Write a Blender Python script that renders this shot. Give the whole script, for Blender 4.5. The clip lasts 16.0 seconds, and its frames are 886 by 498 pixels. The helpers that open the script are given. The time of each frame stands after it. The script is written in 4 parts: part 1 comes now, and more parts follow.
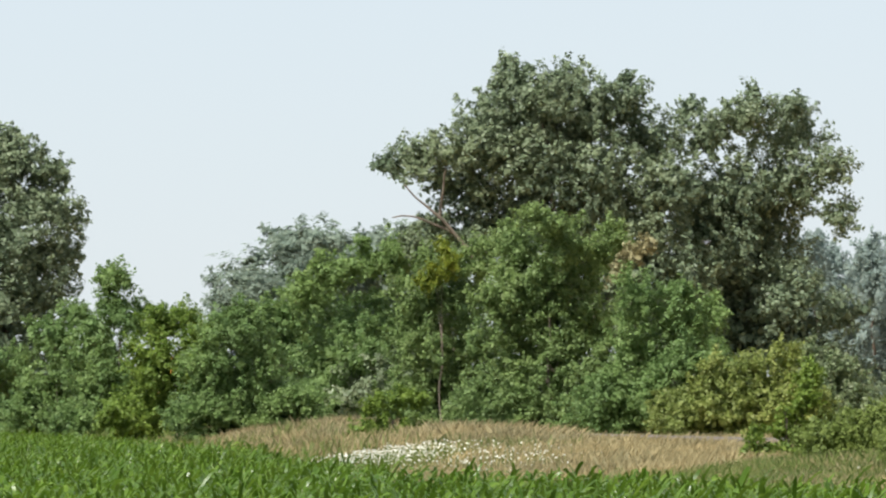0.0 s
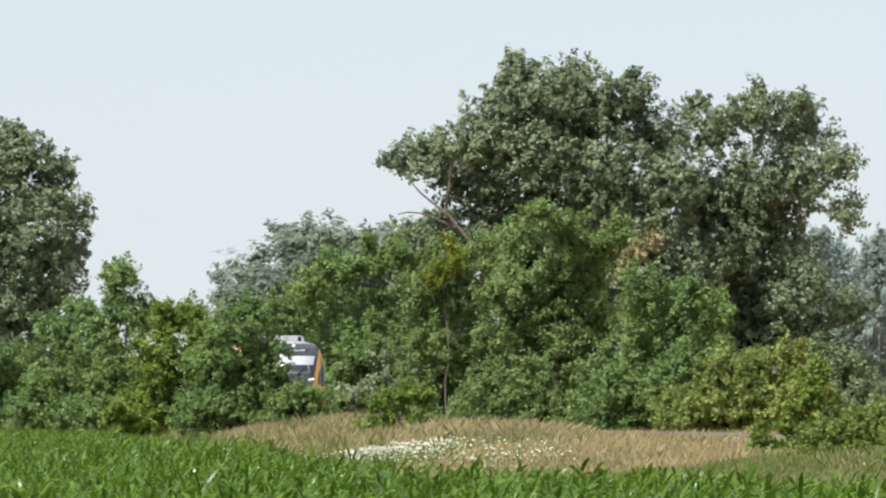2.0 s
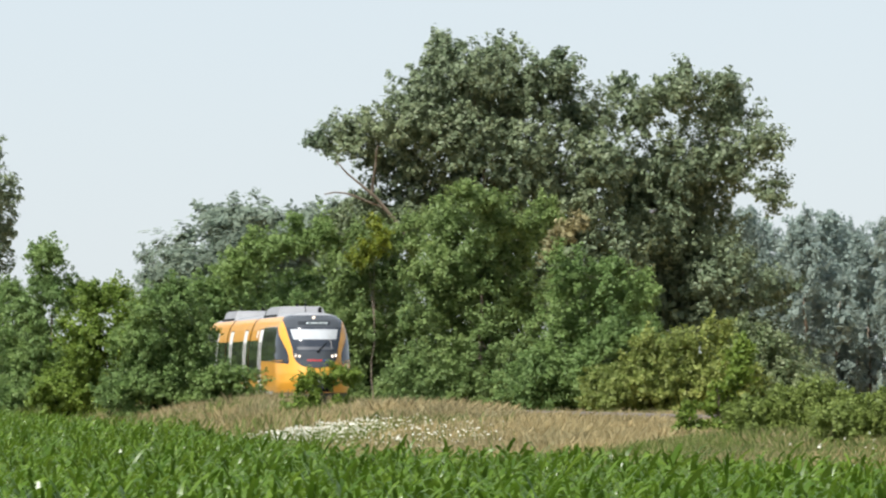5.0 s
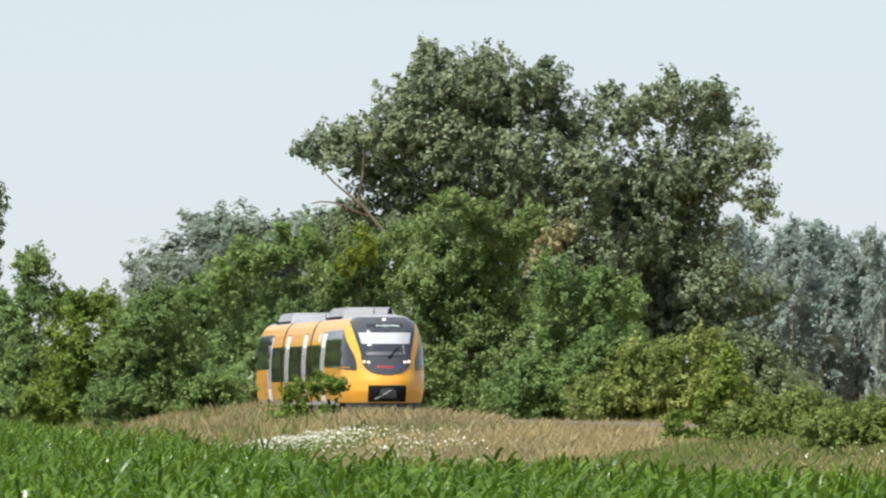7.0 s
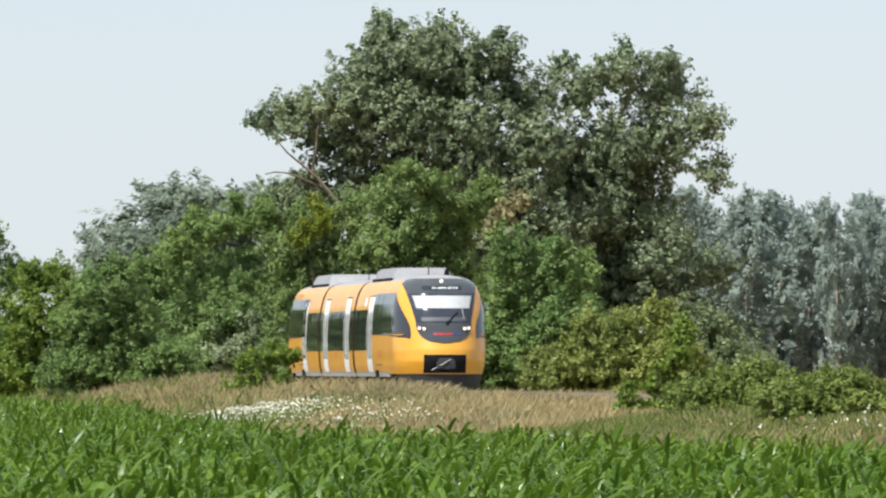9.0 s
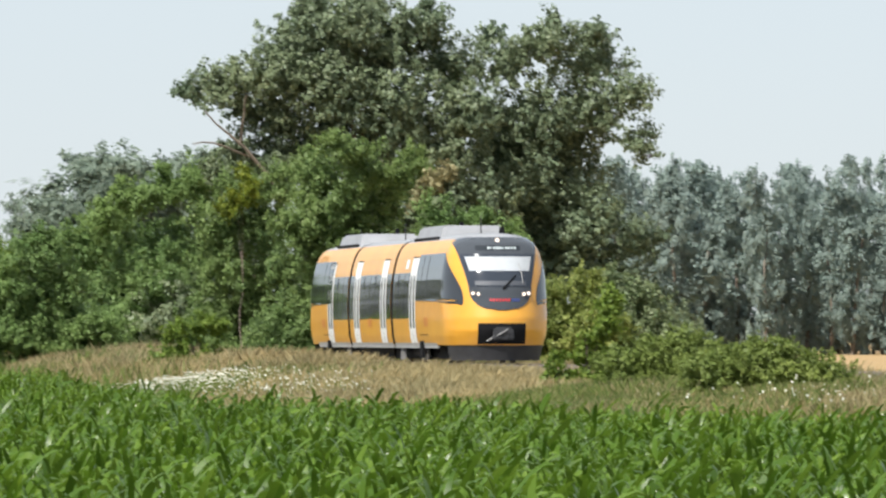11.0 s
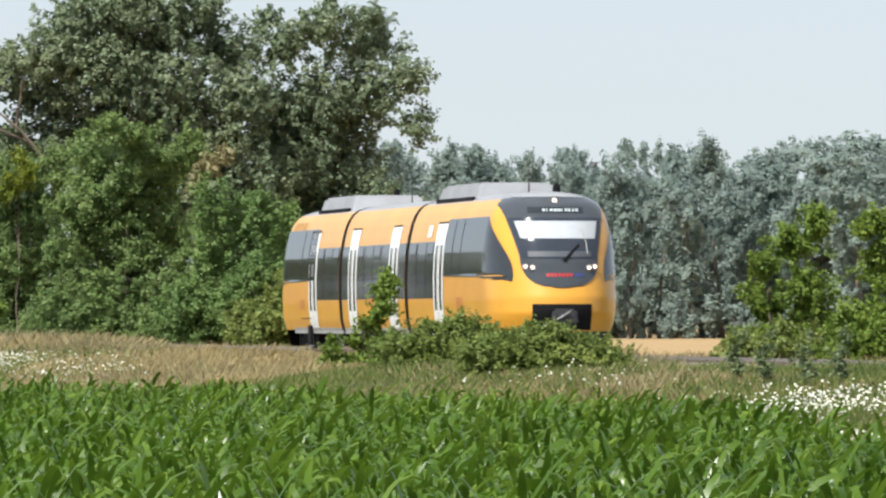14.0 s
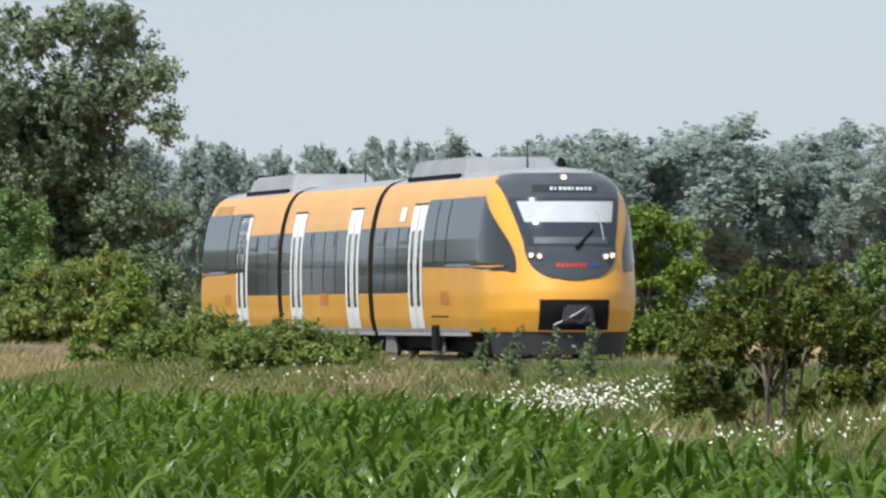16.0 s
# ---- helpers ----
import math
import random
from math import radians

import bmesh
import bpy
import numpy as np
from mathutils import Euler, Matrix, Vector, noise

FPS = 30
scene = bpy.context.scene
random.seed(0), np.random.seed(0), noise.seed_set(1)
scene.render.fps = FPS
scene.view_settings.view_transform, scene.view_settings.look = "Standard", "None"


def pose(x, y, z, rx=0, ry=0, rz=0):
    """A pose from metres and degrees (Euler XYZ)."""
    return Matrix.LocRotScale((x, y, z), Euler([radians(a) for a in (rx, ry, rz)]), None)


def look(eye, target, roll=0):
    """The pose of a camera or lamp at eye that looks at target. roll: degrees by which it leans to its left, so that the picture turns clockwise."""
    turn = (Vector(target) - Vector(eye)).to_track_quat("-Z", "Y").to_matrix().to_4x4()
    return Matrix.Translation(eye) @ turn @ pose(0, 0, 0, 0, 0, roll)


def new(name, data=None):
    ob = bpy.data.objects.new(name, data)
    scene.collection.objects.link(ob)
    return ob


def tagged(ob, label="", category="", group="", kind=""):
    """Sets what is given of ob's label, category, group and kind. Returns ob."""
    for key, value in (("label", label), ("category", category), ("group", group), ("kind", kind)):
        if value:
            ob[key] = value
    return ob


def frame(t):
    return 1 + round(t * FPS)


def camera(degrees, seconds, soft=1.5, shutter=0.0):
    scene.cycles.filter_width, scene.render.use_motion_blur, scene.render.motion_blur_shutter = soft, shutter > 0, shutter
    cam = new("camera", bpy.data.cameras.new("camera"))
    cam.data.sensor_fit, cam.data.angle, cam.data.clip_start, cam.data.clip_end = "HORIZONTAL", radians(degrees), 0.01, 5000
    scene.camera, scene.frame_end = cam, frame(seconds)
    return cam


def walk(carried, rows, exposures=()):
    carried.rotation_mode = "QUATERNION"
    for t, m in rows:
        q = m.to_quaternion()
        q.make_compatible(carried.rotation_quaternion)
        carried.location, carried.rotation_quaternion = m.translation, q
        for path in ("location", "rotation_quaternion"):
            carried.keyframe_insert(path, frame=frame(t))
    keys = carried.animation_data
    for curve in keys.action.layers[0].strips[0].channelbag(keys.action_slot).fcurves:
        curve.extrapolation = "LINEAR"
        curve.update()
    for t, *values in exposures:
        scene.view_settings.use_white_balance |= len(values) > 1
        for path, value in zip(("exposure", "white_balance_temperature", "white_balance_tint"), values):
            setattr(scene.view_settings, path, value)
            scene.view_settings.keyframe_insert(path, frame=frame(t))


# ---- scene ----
# ================= camera: one standing place, panned by hand =================
EYE = 1.9
cam = camera(6.04, 16.0, soft=2.3, shutter=0.5)
# seconds, bearing to the right of the track's direction, elevation (milliradians)
PAN = [(0, 107.21, 19.12), (0.5, 107.23, 19.08), (1, 106.66, 18.76), (1.5, 106.34, 18.73), (2, 106.49, 18.70), (2.5, 106.75, 18.88), (3, 107.75, 19.16), (3.5, 108.73, 18.99), (4, 110.22, 18.41), (4.5, 112.22, 17.44), (5, 115.29, 16.34), (5.2, 116.07, 16.34), (7.3, 117.08, 17.82), (7.5, 117.35, 18.02), (8, 118.46, 18.00), (8.5, 120.19, 16.36), (8.7, 121.23, 15.01), (10.8, 128.67, 11.61), (11, 130.96, 10.37), (11.5, 136.44, 9.16), (12, 140.98, 9.96), (12.5, 143.58, 12.47), (13, 149.13, 10.16), (13.5, 155.56, 8.75), (14, 157.54, 8.46), (14.5, 163.21, 7.37), (15, 172.26, 7.74), (15.5, 182.16, 10.13), (16, 187.58, 8.26)]
walk(cam, [(t, pose(0, 0, EYE, 90 + math.degrees(el / 1000), 0, -math.degrees(az / 1000))) for t, az, el in PAN], [(0, 0.76, 6250, 10), (12.5, 0.72, 6250, 10), (14.5, 0.68, 6150, 10), (16, 0.48, 6000, 10)])

# ================= light =================
SUN_EL, SUN_AZ = radians(54), radians(-127)   # azimuth from +y, clockwise
world = bpy.data.worlds.new("world")
scene.world = world
world.use_nodes = True
wn = world.node_tree
sky = wn.nodes.new("ShaderNodeTexSky")
sky.sky_type = "NISHITA"
sky.sun_disc = False
sky.sun_elevation, sky.sun_rotation = SUN_EL, SUN_AZ
sky.air_density, sky.dust_density, sky.ozone_density = 0.9, 0.3, 1.5
wn.nodes["Background"].inputs["Strength"].default_value = 0.061
haze = wn.nodes.new("ShaderNodeMix")          # summer haze veils the blue
haze.data_type = "RGBA"
haze.inputs[0].default_value = 0.72
haze.inputs[7].default_value = (7.75, 8.35, 8.85, 1)
wn.links.new(sky.outputs["Color"], haze.inputs[6])
wn.links.new(haze.outputs[2], wn.nodes["Background"].inputs["Color"])
sun = new("sun", bpy.data.lights.new("sun", "SUN"))
sun.data.energy, sun.data.angle, sun.data.color = 5.0, radians(0.6), (1.0, 0.95, 0.87)
to_sun = Vector((math.sin(SUN_AZ) * math.cos(SUN_EL), math.cos(SUN_AZ) * math.cos(SUN_EL), math.sin(SUN_EL)))
sun.matrix_world = look(to_sun * 100, (0, 0, 0))


# ================= materials =================
def nodes_of(name):
    m = bpy.data.materials.new(name)
    m.use_nodes = True
    return m, m.node_tree, m.node_tree.nodes["Principled BSDF"]


def ramp(nt, fac, stops):
    r = nt.nodes.new("ShaderNodeValToRGB")
    while len(r.color_ramp.elements) < len(stops):
        r.color_ramp.elements.new(0.5)
    for e, (p, c) in zip(r.color_ramp.elements, stops):
        e.position, e.color = p, (*c, 1)
    nt.links.new(fac, r.inputs[0])
    return r.outputs[0]


def noise_of(nt, scale, detail=4, rough=0.6, coord="Object"):
    tc = nt.nodes.new("ShaderNodeTexCoord")
    n = nt.nodes.new("ShaderNodeTexNoise")
    n.inputs["Scale"].default_value, n.inputs["Detail"].default_value, n.inputs["Roughness"].default_value = scale, detail, rough
    nt.links.new(tc.outputs[coord], n.inputs["Vector"])
    return n.outputs["Fac"]


def mixed(nt, a, b, fac, mode="MIX"):
    m = nt.nodes.new("ShaderNodeMix")
    m.data_type, m.blend_type = "RGBA", mode
    for sock, v in ((m.inputs[0], fac), (m.inputs[6], a), (m.inputs[7], b)):
        if isinstance(v, (int, float)):
            sock.default_value = v
        elif isinstance(v, tuple):
            sock.default_value = (*v, 1)
        else:
            nt.links.new(v, sock)
    return m.outputs[2]


def leaf_material(name, dark, mid, light, rough=0.5, thin=0.3, patch=0.25, gloss=0.2):
    """Leaves: each leaf a tone of its own, drifting in patches over the crown, some light passing through."""
    m, nt, b = nodes_of(name)
    g = nt.nodes.new("ShaderNodeNewGeometry")
    tone = ramp(nt, g.outputs["Random Per Island"], [(0.0, dark), (0.5, mid), (1.0, light)])
    drift = ramp(nt, noise_of(nt, patch, 3), [(0.3, (0.72, 0.78, 0.75)), (0.7, (1.22, 1.15, 1.0))])
    col = mixed(nt, tone, drift, 1.0, "MULTIPLY")
    nt.links.new(col, b.inputs["Base Color"])
    b.inputs["Roughness"].default_value = rough
    b.inputs["Specular IOR Level"].default_value = gloss
    tr = nt.nodes.new("ShaderNodeBsdfTranslucent")
    nt.links.new(col, tr.inputs["Color"])
    mx = nt.nodes.new("ShaderNodeMixShader")
    mx.inputs[0].default_value = thin
    nt.links.new(b.outputs[0], mx.inputs[1])
    nt.links.new(tr.outputs[0], mx.inputs[2])
    nt.links.new(mx.outputs[0], nt.nodes["Material Output"].inputs["Surface"])
    return m


def plain(name, color, rough=0.5, metal=0.0, vary=0.12, scale=1.5, coat=0.0, bump=0.0, spec=0.5):
    """Paint, metal, rubber: a colour with soft stains and fine grain."""
    m, nt, b = nodes_of(name)
    stain = ramp(nt, noise_of(nt, scale, 5), [(0.3, tuple(c * (1 - vary) for c in color)), (0.7, tuple(min(1, c * (1 + vary)) for c in color))])
    nt.links.new(stain, b.inputs["Base Color"])
    b.inputs["Roughness"].default_value, b.inputs["Metallic"].default_value = rough, metal
    b.inputs["Specular IOR Level"].default_value = spec
    b.inputs["Coat Weight"].default_value, b.inputs["Coat Roughness"].default_value = coat, 0.08
    if bump:
        bp = nt.nodes.new("ShaderNodeBump")
        bp.inputs["Strength"].default_value = bump
        bp.inputs["Distance"].default_value = 0.02
        nt.links.new(noise_of(nt, scale * 12, 4), bp.inputs["Height"])
        nt.links.new(bp.outputs[0], b.inputs["Normal"])
    return m


def glowing(name, color, power):
    m, nt, b = nodes_of(name)
    b.inputs["Base Color"].default_value = (*color, 1)
    b.inputs["Emission Color"].default_value = (*color, 1)
    b.inputs["Emission Strength"].default_value = power
    return m


POPLAR = leaf_material("poplar_leaves", (0.128, 0.17, 0.104), (0.18, 0.228, 0.142), (0.25, 0.298, 0.198), 0.45, 0.36)
# MAPLE and LIME hold extra blue in their colour, standing for airlight.
MAPLE = leaf_material("shrub_leaves", (0.12, 0.19, 0.062), (0.168, 0.256, 0.086), (0.228, 0.318, 0.124), 0.5, 0.42)
LIME = leaf_material("sunlit_shrub_leaves", (0.122, 0.185, 0.064), (0.17, 0.246, 0.085), (0.228, 0.305, 0.122), 0.5, 0.42)
BRIGHT = leaf_material("bright_shrub_leaves", (0.095, 0.155, 0.026), (0.16, 0.235, 0.042), (0.24, 0.32, 0.07), 0.5, 0.42)
BRAMBLE = leaf_material("bramble_leaves", (0.12, 0.165, 0.04), (0.18, 0.235, 0.06), (0.26, 0.315, 0.095), 0.5, 0.42)
ELDER = leaf_material("elder_leaves", (0.13, 0.175, 0.045), (0.21, 0.255, 0.065), (0.34, 0.375, 0.14), 0.5, 0.42)
GREYLEAF = leaf_material("grey_green_leaves", (0.09, 0.13, 0.06), (0.16, 0.21, 0.10), (0.30, 0.34, 0.21), 0.5, 0.35)
DARKLEAF = leaf_material("dark_shrub_leaves", (0.066, 0.088, 0.015), (0.108, 0.136, 0.025), (0.165, 0.19, 0.045), 0.5, 0.35)
WITHERED = leaf_material("withered_leaves", (0.20, 0.18, 0.09), (0.30, 0.27, 0.15), (0.40, 0.37, 0.23), 0.6, 0.3)
YELLOWING = leaf_material("yellowing_leaves", (0.10, 0.14, 0.015), (0.17, 0.21, 0.025), (0.26, 0.29, 0.05), 0.5, 0.35)
# Distance haze is put into the next two leaf colours: paler and bluer.
FAR = leaf_material("haze_tinted_poplar_leaves", (0.28, 0.345, 0.34), (0.305, 0.37, 0.36), (0.33, 0.395, 0.38), 0.8, 0.5, gloss=0.1)
MIDFAR = leaf_material("haze_tinted_tree_leaves", (0.20, 0.255, 0.215), (0.245, 0.30, 0.255), (0.295, 0.35, 0.295), 0.7, 0.5, gloss=0.1)
CORN = leaf_material("maize_leaves", (0.05, 0.105, 0.008), (0.084, 0.158, 0.013), (0.135, 0.218, 0.026), 0.33, 0.42, 0.12, 0.42)
STRAW = leaf_material("dry_grass", (0.21, 0.17, 0.09), (0.34, 0.285, 0.16), (0.48, 0.41, 0.25), 0.7, 0.4)
WEED = leaf_material("green_weeds", (0.075, 0.115, 0.025), (0.13, 0.17, 0.05), (0.22, 0.25, 0.10), 0.6, 0.35)
PETAL = leaf_material("white_petals", (0.62, 0.62, 0.58), (0.74, 0.74, 0.70), (0.82, 0.82, 0.78), 0.6, 0.3)
BARK = plain("bark", (0.16, 0.13, 0.10), 0.9, vary=0.35, scale=2.0, bump=0.6)


# ================= mesh helpers =================
def mesh_np(name, verts, quads, mat, smooth=False):
    me = bpy.data.meshes.new(name)
    verts, quads = np.asarray(verts, np.float32), np.asarray(quads, np.int32)
    me.vertices.add(len(verts))
    me.vertices.foreach_set("co", verts.ravel())
    k = quads.shape[1]
    me.loops.add(quads.size)
    me.loops.foreach_set("vertex_index", quads.ravel())
    me.polygons.add(len(quads))
    me.polygons.foreach_set("loop_start", np.arange(0, quads.size, k, dtype=np.int32))
    if smooth:
        me.polygons.foreach_set("use_smooth", np.ones(len(quads), bool))
    me.materials.append(mat)
    me.update(calc_edges=True)
    return me


def child(ob, parent):
    ob.parent = parent
    return ob


def empty(name, m=None):
    ob = new(name)
    ob.empty_display_size = 0.5
    if m is not None:
        ob.matrix_world = m
    return ob


def part(name, bm, material, parent, label=""):
    me = bpy.data.meshes.new(name)
    bm.to_mesh(me)
    bm.free()
    me.materials.append(material)
    ob = new(name, me)
    ob.parent = parent
    if label:
        ob["label"] = label
    return ob


def unit(v):
    return v / np.maximum(np.linalg.norm(v, axis=-1, keepdims=True), 1e-6)


def leaf_quads(c, n, size, rng, long=1.5):
    """Pointed leaves (one kite each) at places c facing n, as vertices and faces."""
    k = len(c)
    t = unit(np.cross(n, unit(rng.normal(size=(k, 3)))))
    b = np.cross(n, t)
    s = size * rng.uniform(0.6, 1.35, (k, 1))
    v = np.stack([c - t * s * long * 0.5, c + b * s * 0.42 - t * s * 0.1 + n * s * 0.12, c + t * s * long * 0.5, c - b * s * 0.42 - t * s * 0.1 + n * s * 0.12], 1)
    return v.reshape(-1, 3), np.arange(4 * k).reshape(-1, 4)


def crown_leaves(blobs, rng, size, clump, density, ragged=0.35, squash=0.8, inner=2.2, jitter=0.4):
    """Leaves of a crown: boughs (x, y, z, r) bear leafy shoots that point outwards and up, thinning towards the rim."""
    cs, ns = [], []
    for x, y, z, r in blobs:
        k = max(7, int(density * 6 * (r / clump) ** 2))
        d = unit(rng.normal(size=(k, 3)))
        rad = r * (1 - 1.25 * ragged * rng.random((k, 1)) ** 1.3)
        root = np.array([x, y, z]) + d * (rad - 0.35 * clump) * np.array([1, 1, squash])
        way = unit(d * 0.75 + rng.normal(size=(k, 3)) * 0.55 + np.array([0, 0, 0.4]))
        length = clump * rng.uniform(0.6, 1.7, (k, 1))
        per = max(5, int(2.3 * (clump / size) ** 2))
        f = rng.random((k, per, 1)) ** 0.8
        pos = root[:, None] + way[:, None] * length[:, None] * f + rng.normal(size=(k, per, 3)) * clump * 0.27 * (1.1 - 0.6 * f)
        nor = unit(d[:, None] * 0.6 + rng.normal(size=pos.shape) * jitter * 1.3 + np.array([0, 0, 0.5]))
        cs.append(pos.reshape(-1, 3))
        ns.append(nor.reshape(-1, 3))
    c, n = np.concatenate(cs), np.concatenate(ns)
    v, q = leaf_quads(c, n, size, rng)
    ins = []
    for x, y, z, r in blobs:      # larger inner leaves that close the heart of each bough
        k = int(inner * 4.5 * (r / size / 2.3) ** 2)
        d = unit(rng.normal(size=(k, 3)))
        ins.append(np.array([x, y, z]) + d * r * rng.uniform(0.1, 0.6, (k, 1)) * np.array([1, 1, squash]))
    c = np.concatenate(ins)
    v2, q2 = leaf_quads(c, unit(rng.normal(size=c.shape) + np.array([0, 0, 0.4])), size * 2.3, rng, 1.2)
    return np.concatenate([v, v2]), np.concatenate([q, q2 + len(v)])


def tube_rows(path, radii, sides=7):
    """A tapered limb along a path, as vertices and faces."""
    path = [Vector(p) for p in path]
    vs, fs = [], []
    for i, p in enumerate(path):
        d = (path[min(i + 1, len(path) - 1)] - path[max(i - 1, 0)]).normalized()
        q = d.to_track_quat("Z", "Y")
        for j in range(sides):
            a = 2 * math.pi * j / sides
            vs.append(p + q @ Vector((math.cos(a), math.sin(a), 0)) * radii[i])
    for i in range(len(path) - 1):
        for j in range(sides):
            a, b = i * sides + j, i * sides + (j + 1) % sides
            fs.append((a, b, b + sides, a + sides))
    return vs, fs


def limb(name, start, end, r0, r1, rng, parent, sag=0.1, mat=None):
    s, e = np.array(start, float), np.array(end, float)
    n = 6
    off = np.cumsum(rng.normal(size=(n + 1, 3)), 0) * np.linalg.norm(e - s) * 0.03
    pts = [s + (e - s) * (i / n) + off[i] * (i / n) * (1 - 0.3 * i / n) + np.array([0, 0, sag * math.sin(math.pi * i / n) * np.linalg.norm(e - s)]) for i in range(n + 1)]
    vs, fs = tube_rows(pts, [r0 + (r1 - r0) * (i / n) ** 0.8 for i in range(n + 1)])
    return child(new(name, mesh_np(name, [tuple(v) for v in vs], fs, mat or BARK, True)), parent)


def smooth(s):
    s = min(1.0, max(0.0, s))
    return s * s * (3 - 2 * s)


EDGE = [(40, 16.0), (66, 15.8), (74, 16.0), (84, 17.6), (97, 19.9), (111, 21.9), (121, 22.6), (129, 21.2), (143, 18.7), (162, 17.2), (200, 18.4), (256, 21.9), (400, 24.3)]


def field_edge(y):
    """Where the maize ends: the verge widens and narrows along the track."""
    for (y0, a), (y1, b) in zip(EDGE, EDGE[1:]):
        if y <= y1:
            return a + (b - a) * smooth((y - y0) / (y1 - y0))
    return EDGE[-1][1]


def ground_z(x, y):
    """The lie of the land across the track: field, verge, low bank of the railway, field beyond."""
    e = field_edge(y)
    return 0.70 * smooth((x - e) / (25 + (e - 17.5) * 0.4 - e)) * (1 - smooth((x - 39) / 21))


def spot(az, dist):
    return dist * math.sin(az / 1000), dist * math.cos(az / 1000)


def plant(name, dist, az, boughs, mat, seed, label, category, size=0.2, clump=0.7, density=1.0, depth=0.7, trunk=0.2, group="", ragged=0.4, limbs=5, skirt=0.0, inner=1.8, stems=1, sprays=2):
    """A tree or shrub dist metres away at the bearing az; boughs are (bearing, elevation, radius)
    in milliradians from the eye, set to fit the camera's view, and spread to front and back by chance."""
    rng = np.random.default_rng(seed)
    bx, by = spot(az, dist)
    gz = ground_z(bx, by)
    top = empty(name, pose(bx, by, gz))
    right, away = np.array([math.cos(az / 1000), -math.sin(az / 1000), 0]), np.array([math.sin(az / 1000), math.cos(az / 1000), 0])
    blobs = []
    k = dist / 1000
    spread = max(abs(b[0] - az) + b[2] for b in boughs) * k
    for a, e, r in boughs:
        p = right * (a - az) * k + away * rng.uniform(-1, 1) * max(0.0, min(spread * 0.75, 3.2) - r * k * 0.5) * depth
        blobs.append((p[0], p[1], EYE + e * k - gz, r * k))
    if skirt:
        lo, hi_az = min(b[0] - b[2] * 0.5 for b in boughs), max(b[0] + b[2] * 0.5 for b in boughs)
        r = skirt
        n = max(2, int((hi_az - lo) * k / (r * 0.9)))
        for i in range(n + 1):
            for back in (-0.5, 0.7):
                p = right * ((lo + (hi_az - lo) * i / n) - az) * k + away * back * r
                blobs.append((p[0], p[1], r * rng.uniform(0.5, 0.95), r * rng.uniform(0.8, 1.1)))
    shoots = []
    for x, y, z, r in blobs:      # smaller shoots that break each bough's round outline
        for _ in range(sprays):
            d = unit(rng.normal(size=3) + np.array([0, 0, 0.55]))
            shoots.append((x + d[0] * r * 0.8, y + d[1] * r * 0.8, z + d[2] * r * 0.72, r * rng.uniform(0.25, 0.45)))
    v, q = crown_leaves(blobs + shoots, rng, size, clump, density, ragged, inner=inner)
    low = v[:, 2] < 0.03
    v[low, 2] = 0.03 + 0.1 * rng.random(low.sum())
    child(new("crown", mesh_np("crown", v, q, mat)), top)
    hi = max(b[2] for b in blobs)
    stem_top = (0.0, 0.0, hi * 0.62)
    for i in range(1, stems):
        b = blobs[i % len(blobs)]
        limb("stem", (b[0] * 0.25, b[1] * 0.25, -0.1), (b[0], b[1], b[2]), trunk * 0.6, trunk * 0.15, rng, top, 0.03)
    limb("trunk", (0, 0, -0.15), stem_top, trunk, trunk * 0.45, rng, top, 0.0)
    for b in sorted(blobs, key=lambda b: -b[3])[:limbs]:
        h = min(b[2] * 0.55, hi * 0.5)
        limb("limb", (0, 0, max(0.1, h)), (b[0], b[1], b[2] + b[3] * 0.2), trunk * 0.45, trunk * 0.08, rng, top, 0.06)
    return tagged(top, label, category, group)


# ================= ground =================
def ground_material():
    m, nt, b = nodes_of("ground")
    tc = nt.nodes.new("ShaderNodeTexCoord")
    sx = nt.nodes.new("ShaderNodeSeparateXYZ")
    nt.links.new(tc.outputs["Object"], sx.inputs[0])
    zone = nt.nodes.new("ShaderNodeMapRange")
    zone.inputs["From Min"].default_value, zone.inputs["From Max"].default_value = 42, 47
    nt.links.new(sx.outputs["X"], zone.inputs["Value"])
    verge = nt.nodes.new("ShaderNodeMapRange")
    verge.inputs["From Min"].default_value, verge.inputs["From Max"].default_value = 17.0, 24.0
    nt.links.new(sx.outputs["X"], verge.inputs["Value"])
    soil = ramp(nt, noise_of(nt, 0.8, 6), [(0.3, (0.06, 0.05, 0.03)), (0.7, (0.11, 0.085, 0.05))])
    dry = ramp(nt, noise_of(nt, 0.5, 6), [(0.3, (0.13, 0.12, 0.05)), (0.7, (0.30, 0.22, 0.10))])
    wheat = ramp(nt, noise_of(nt, 0.15, 6), [(0.3, (0.25, 0.165, 0.07)), (0.7, (0.34, 0.225, 0.095))])
    col = mixed(nt, mixed(nt, soil, dry, verge.outputs[0]), wheat, zone.outputs[0])
    nt.links.new(col, b.inputs["Base Color"])
    b.inputs["Roughness"].default_value = 0.95
    bp = nt.nodes.new("ShaderNodeBump")
    bp.inputs["Strength"].default_value, bp.inputs["Distance"].default_value = 0.6, 0.1
    nt.links.new(noise_of(nt, 3.0, 6), bp.inputs["Height"])
    nt.links.new(bp.outputs[0], b.inputs["Normal"])
    return m


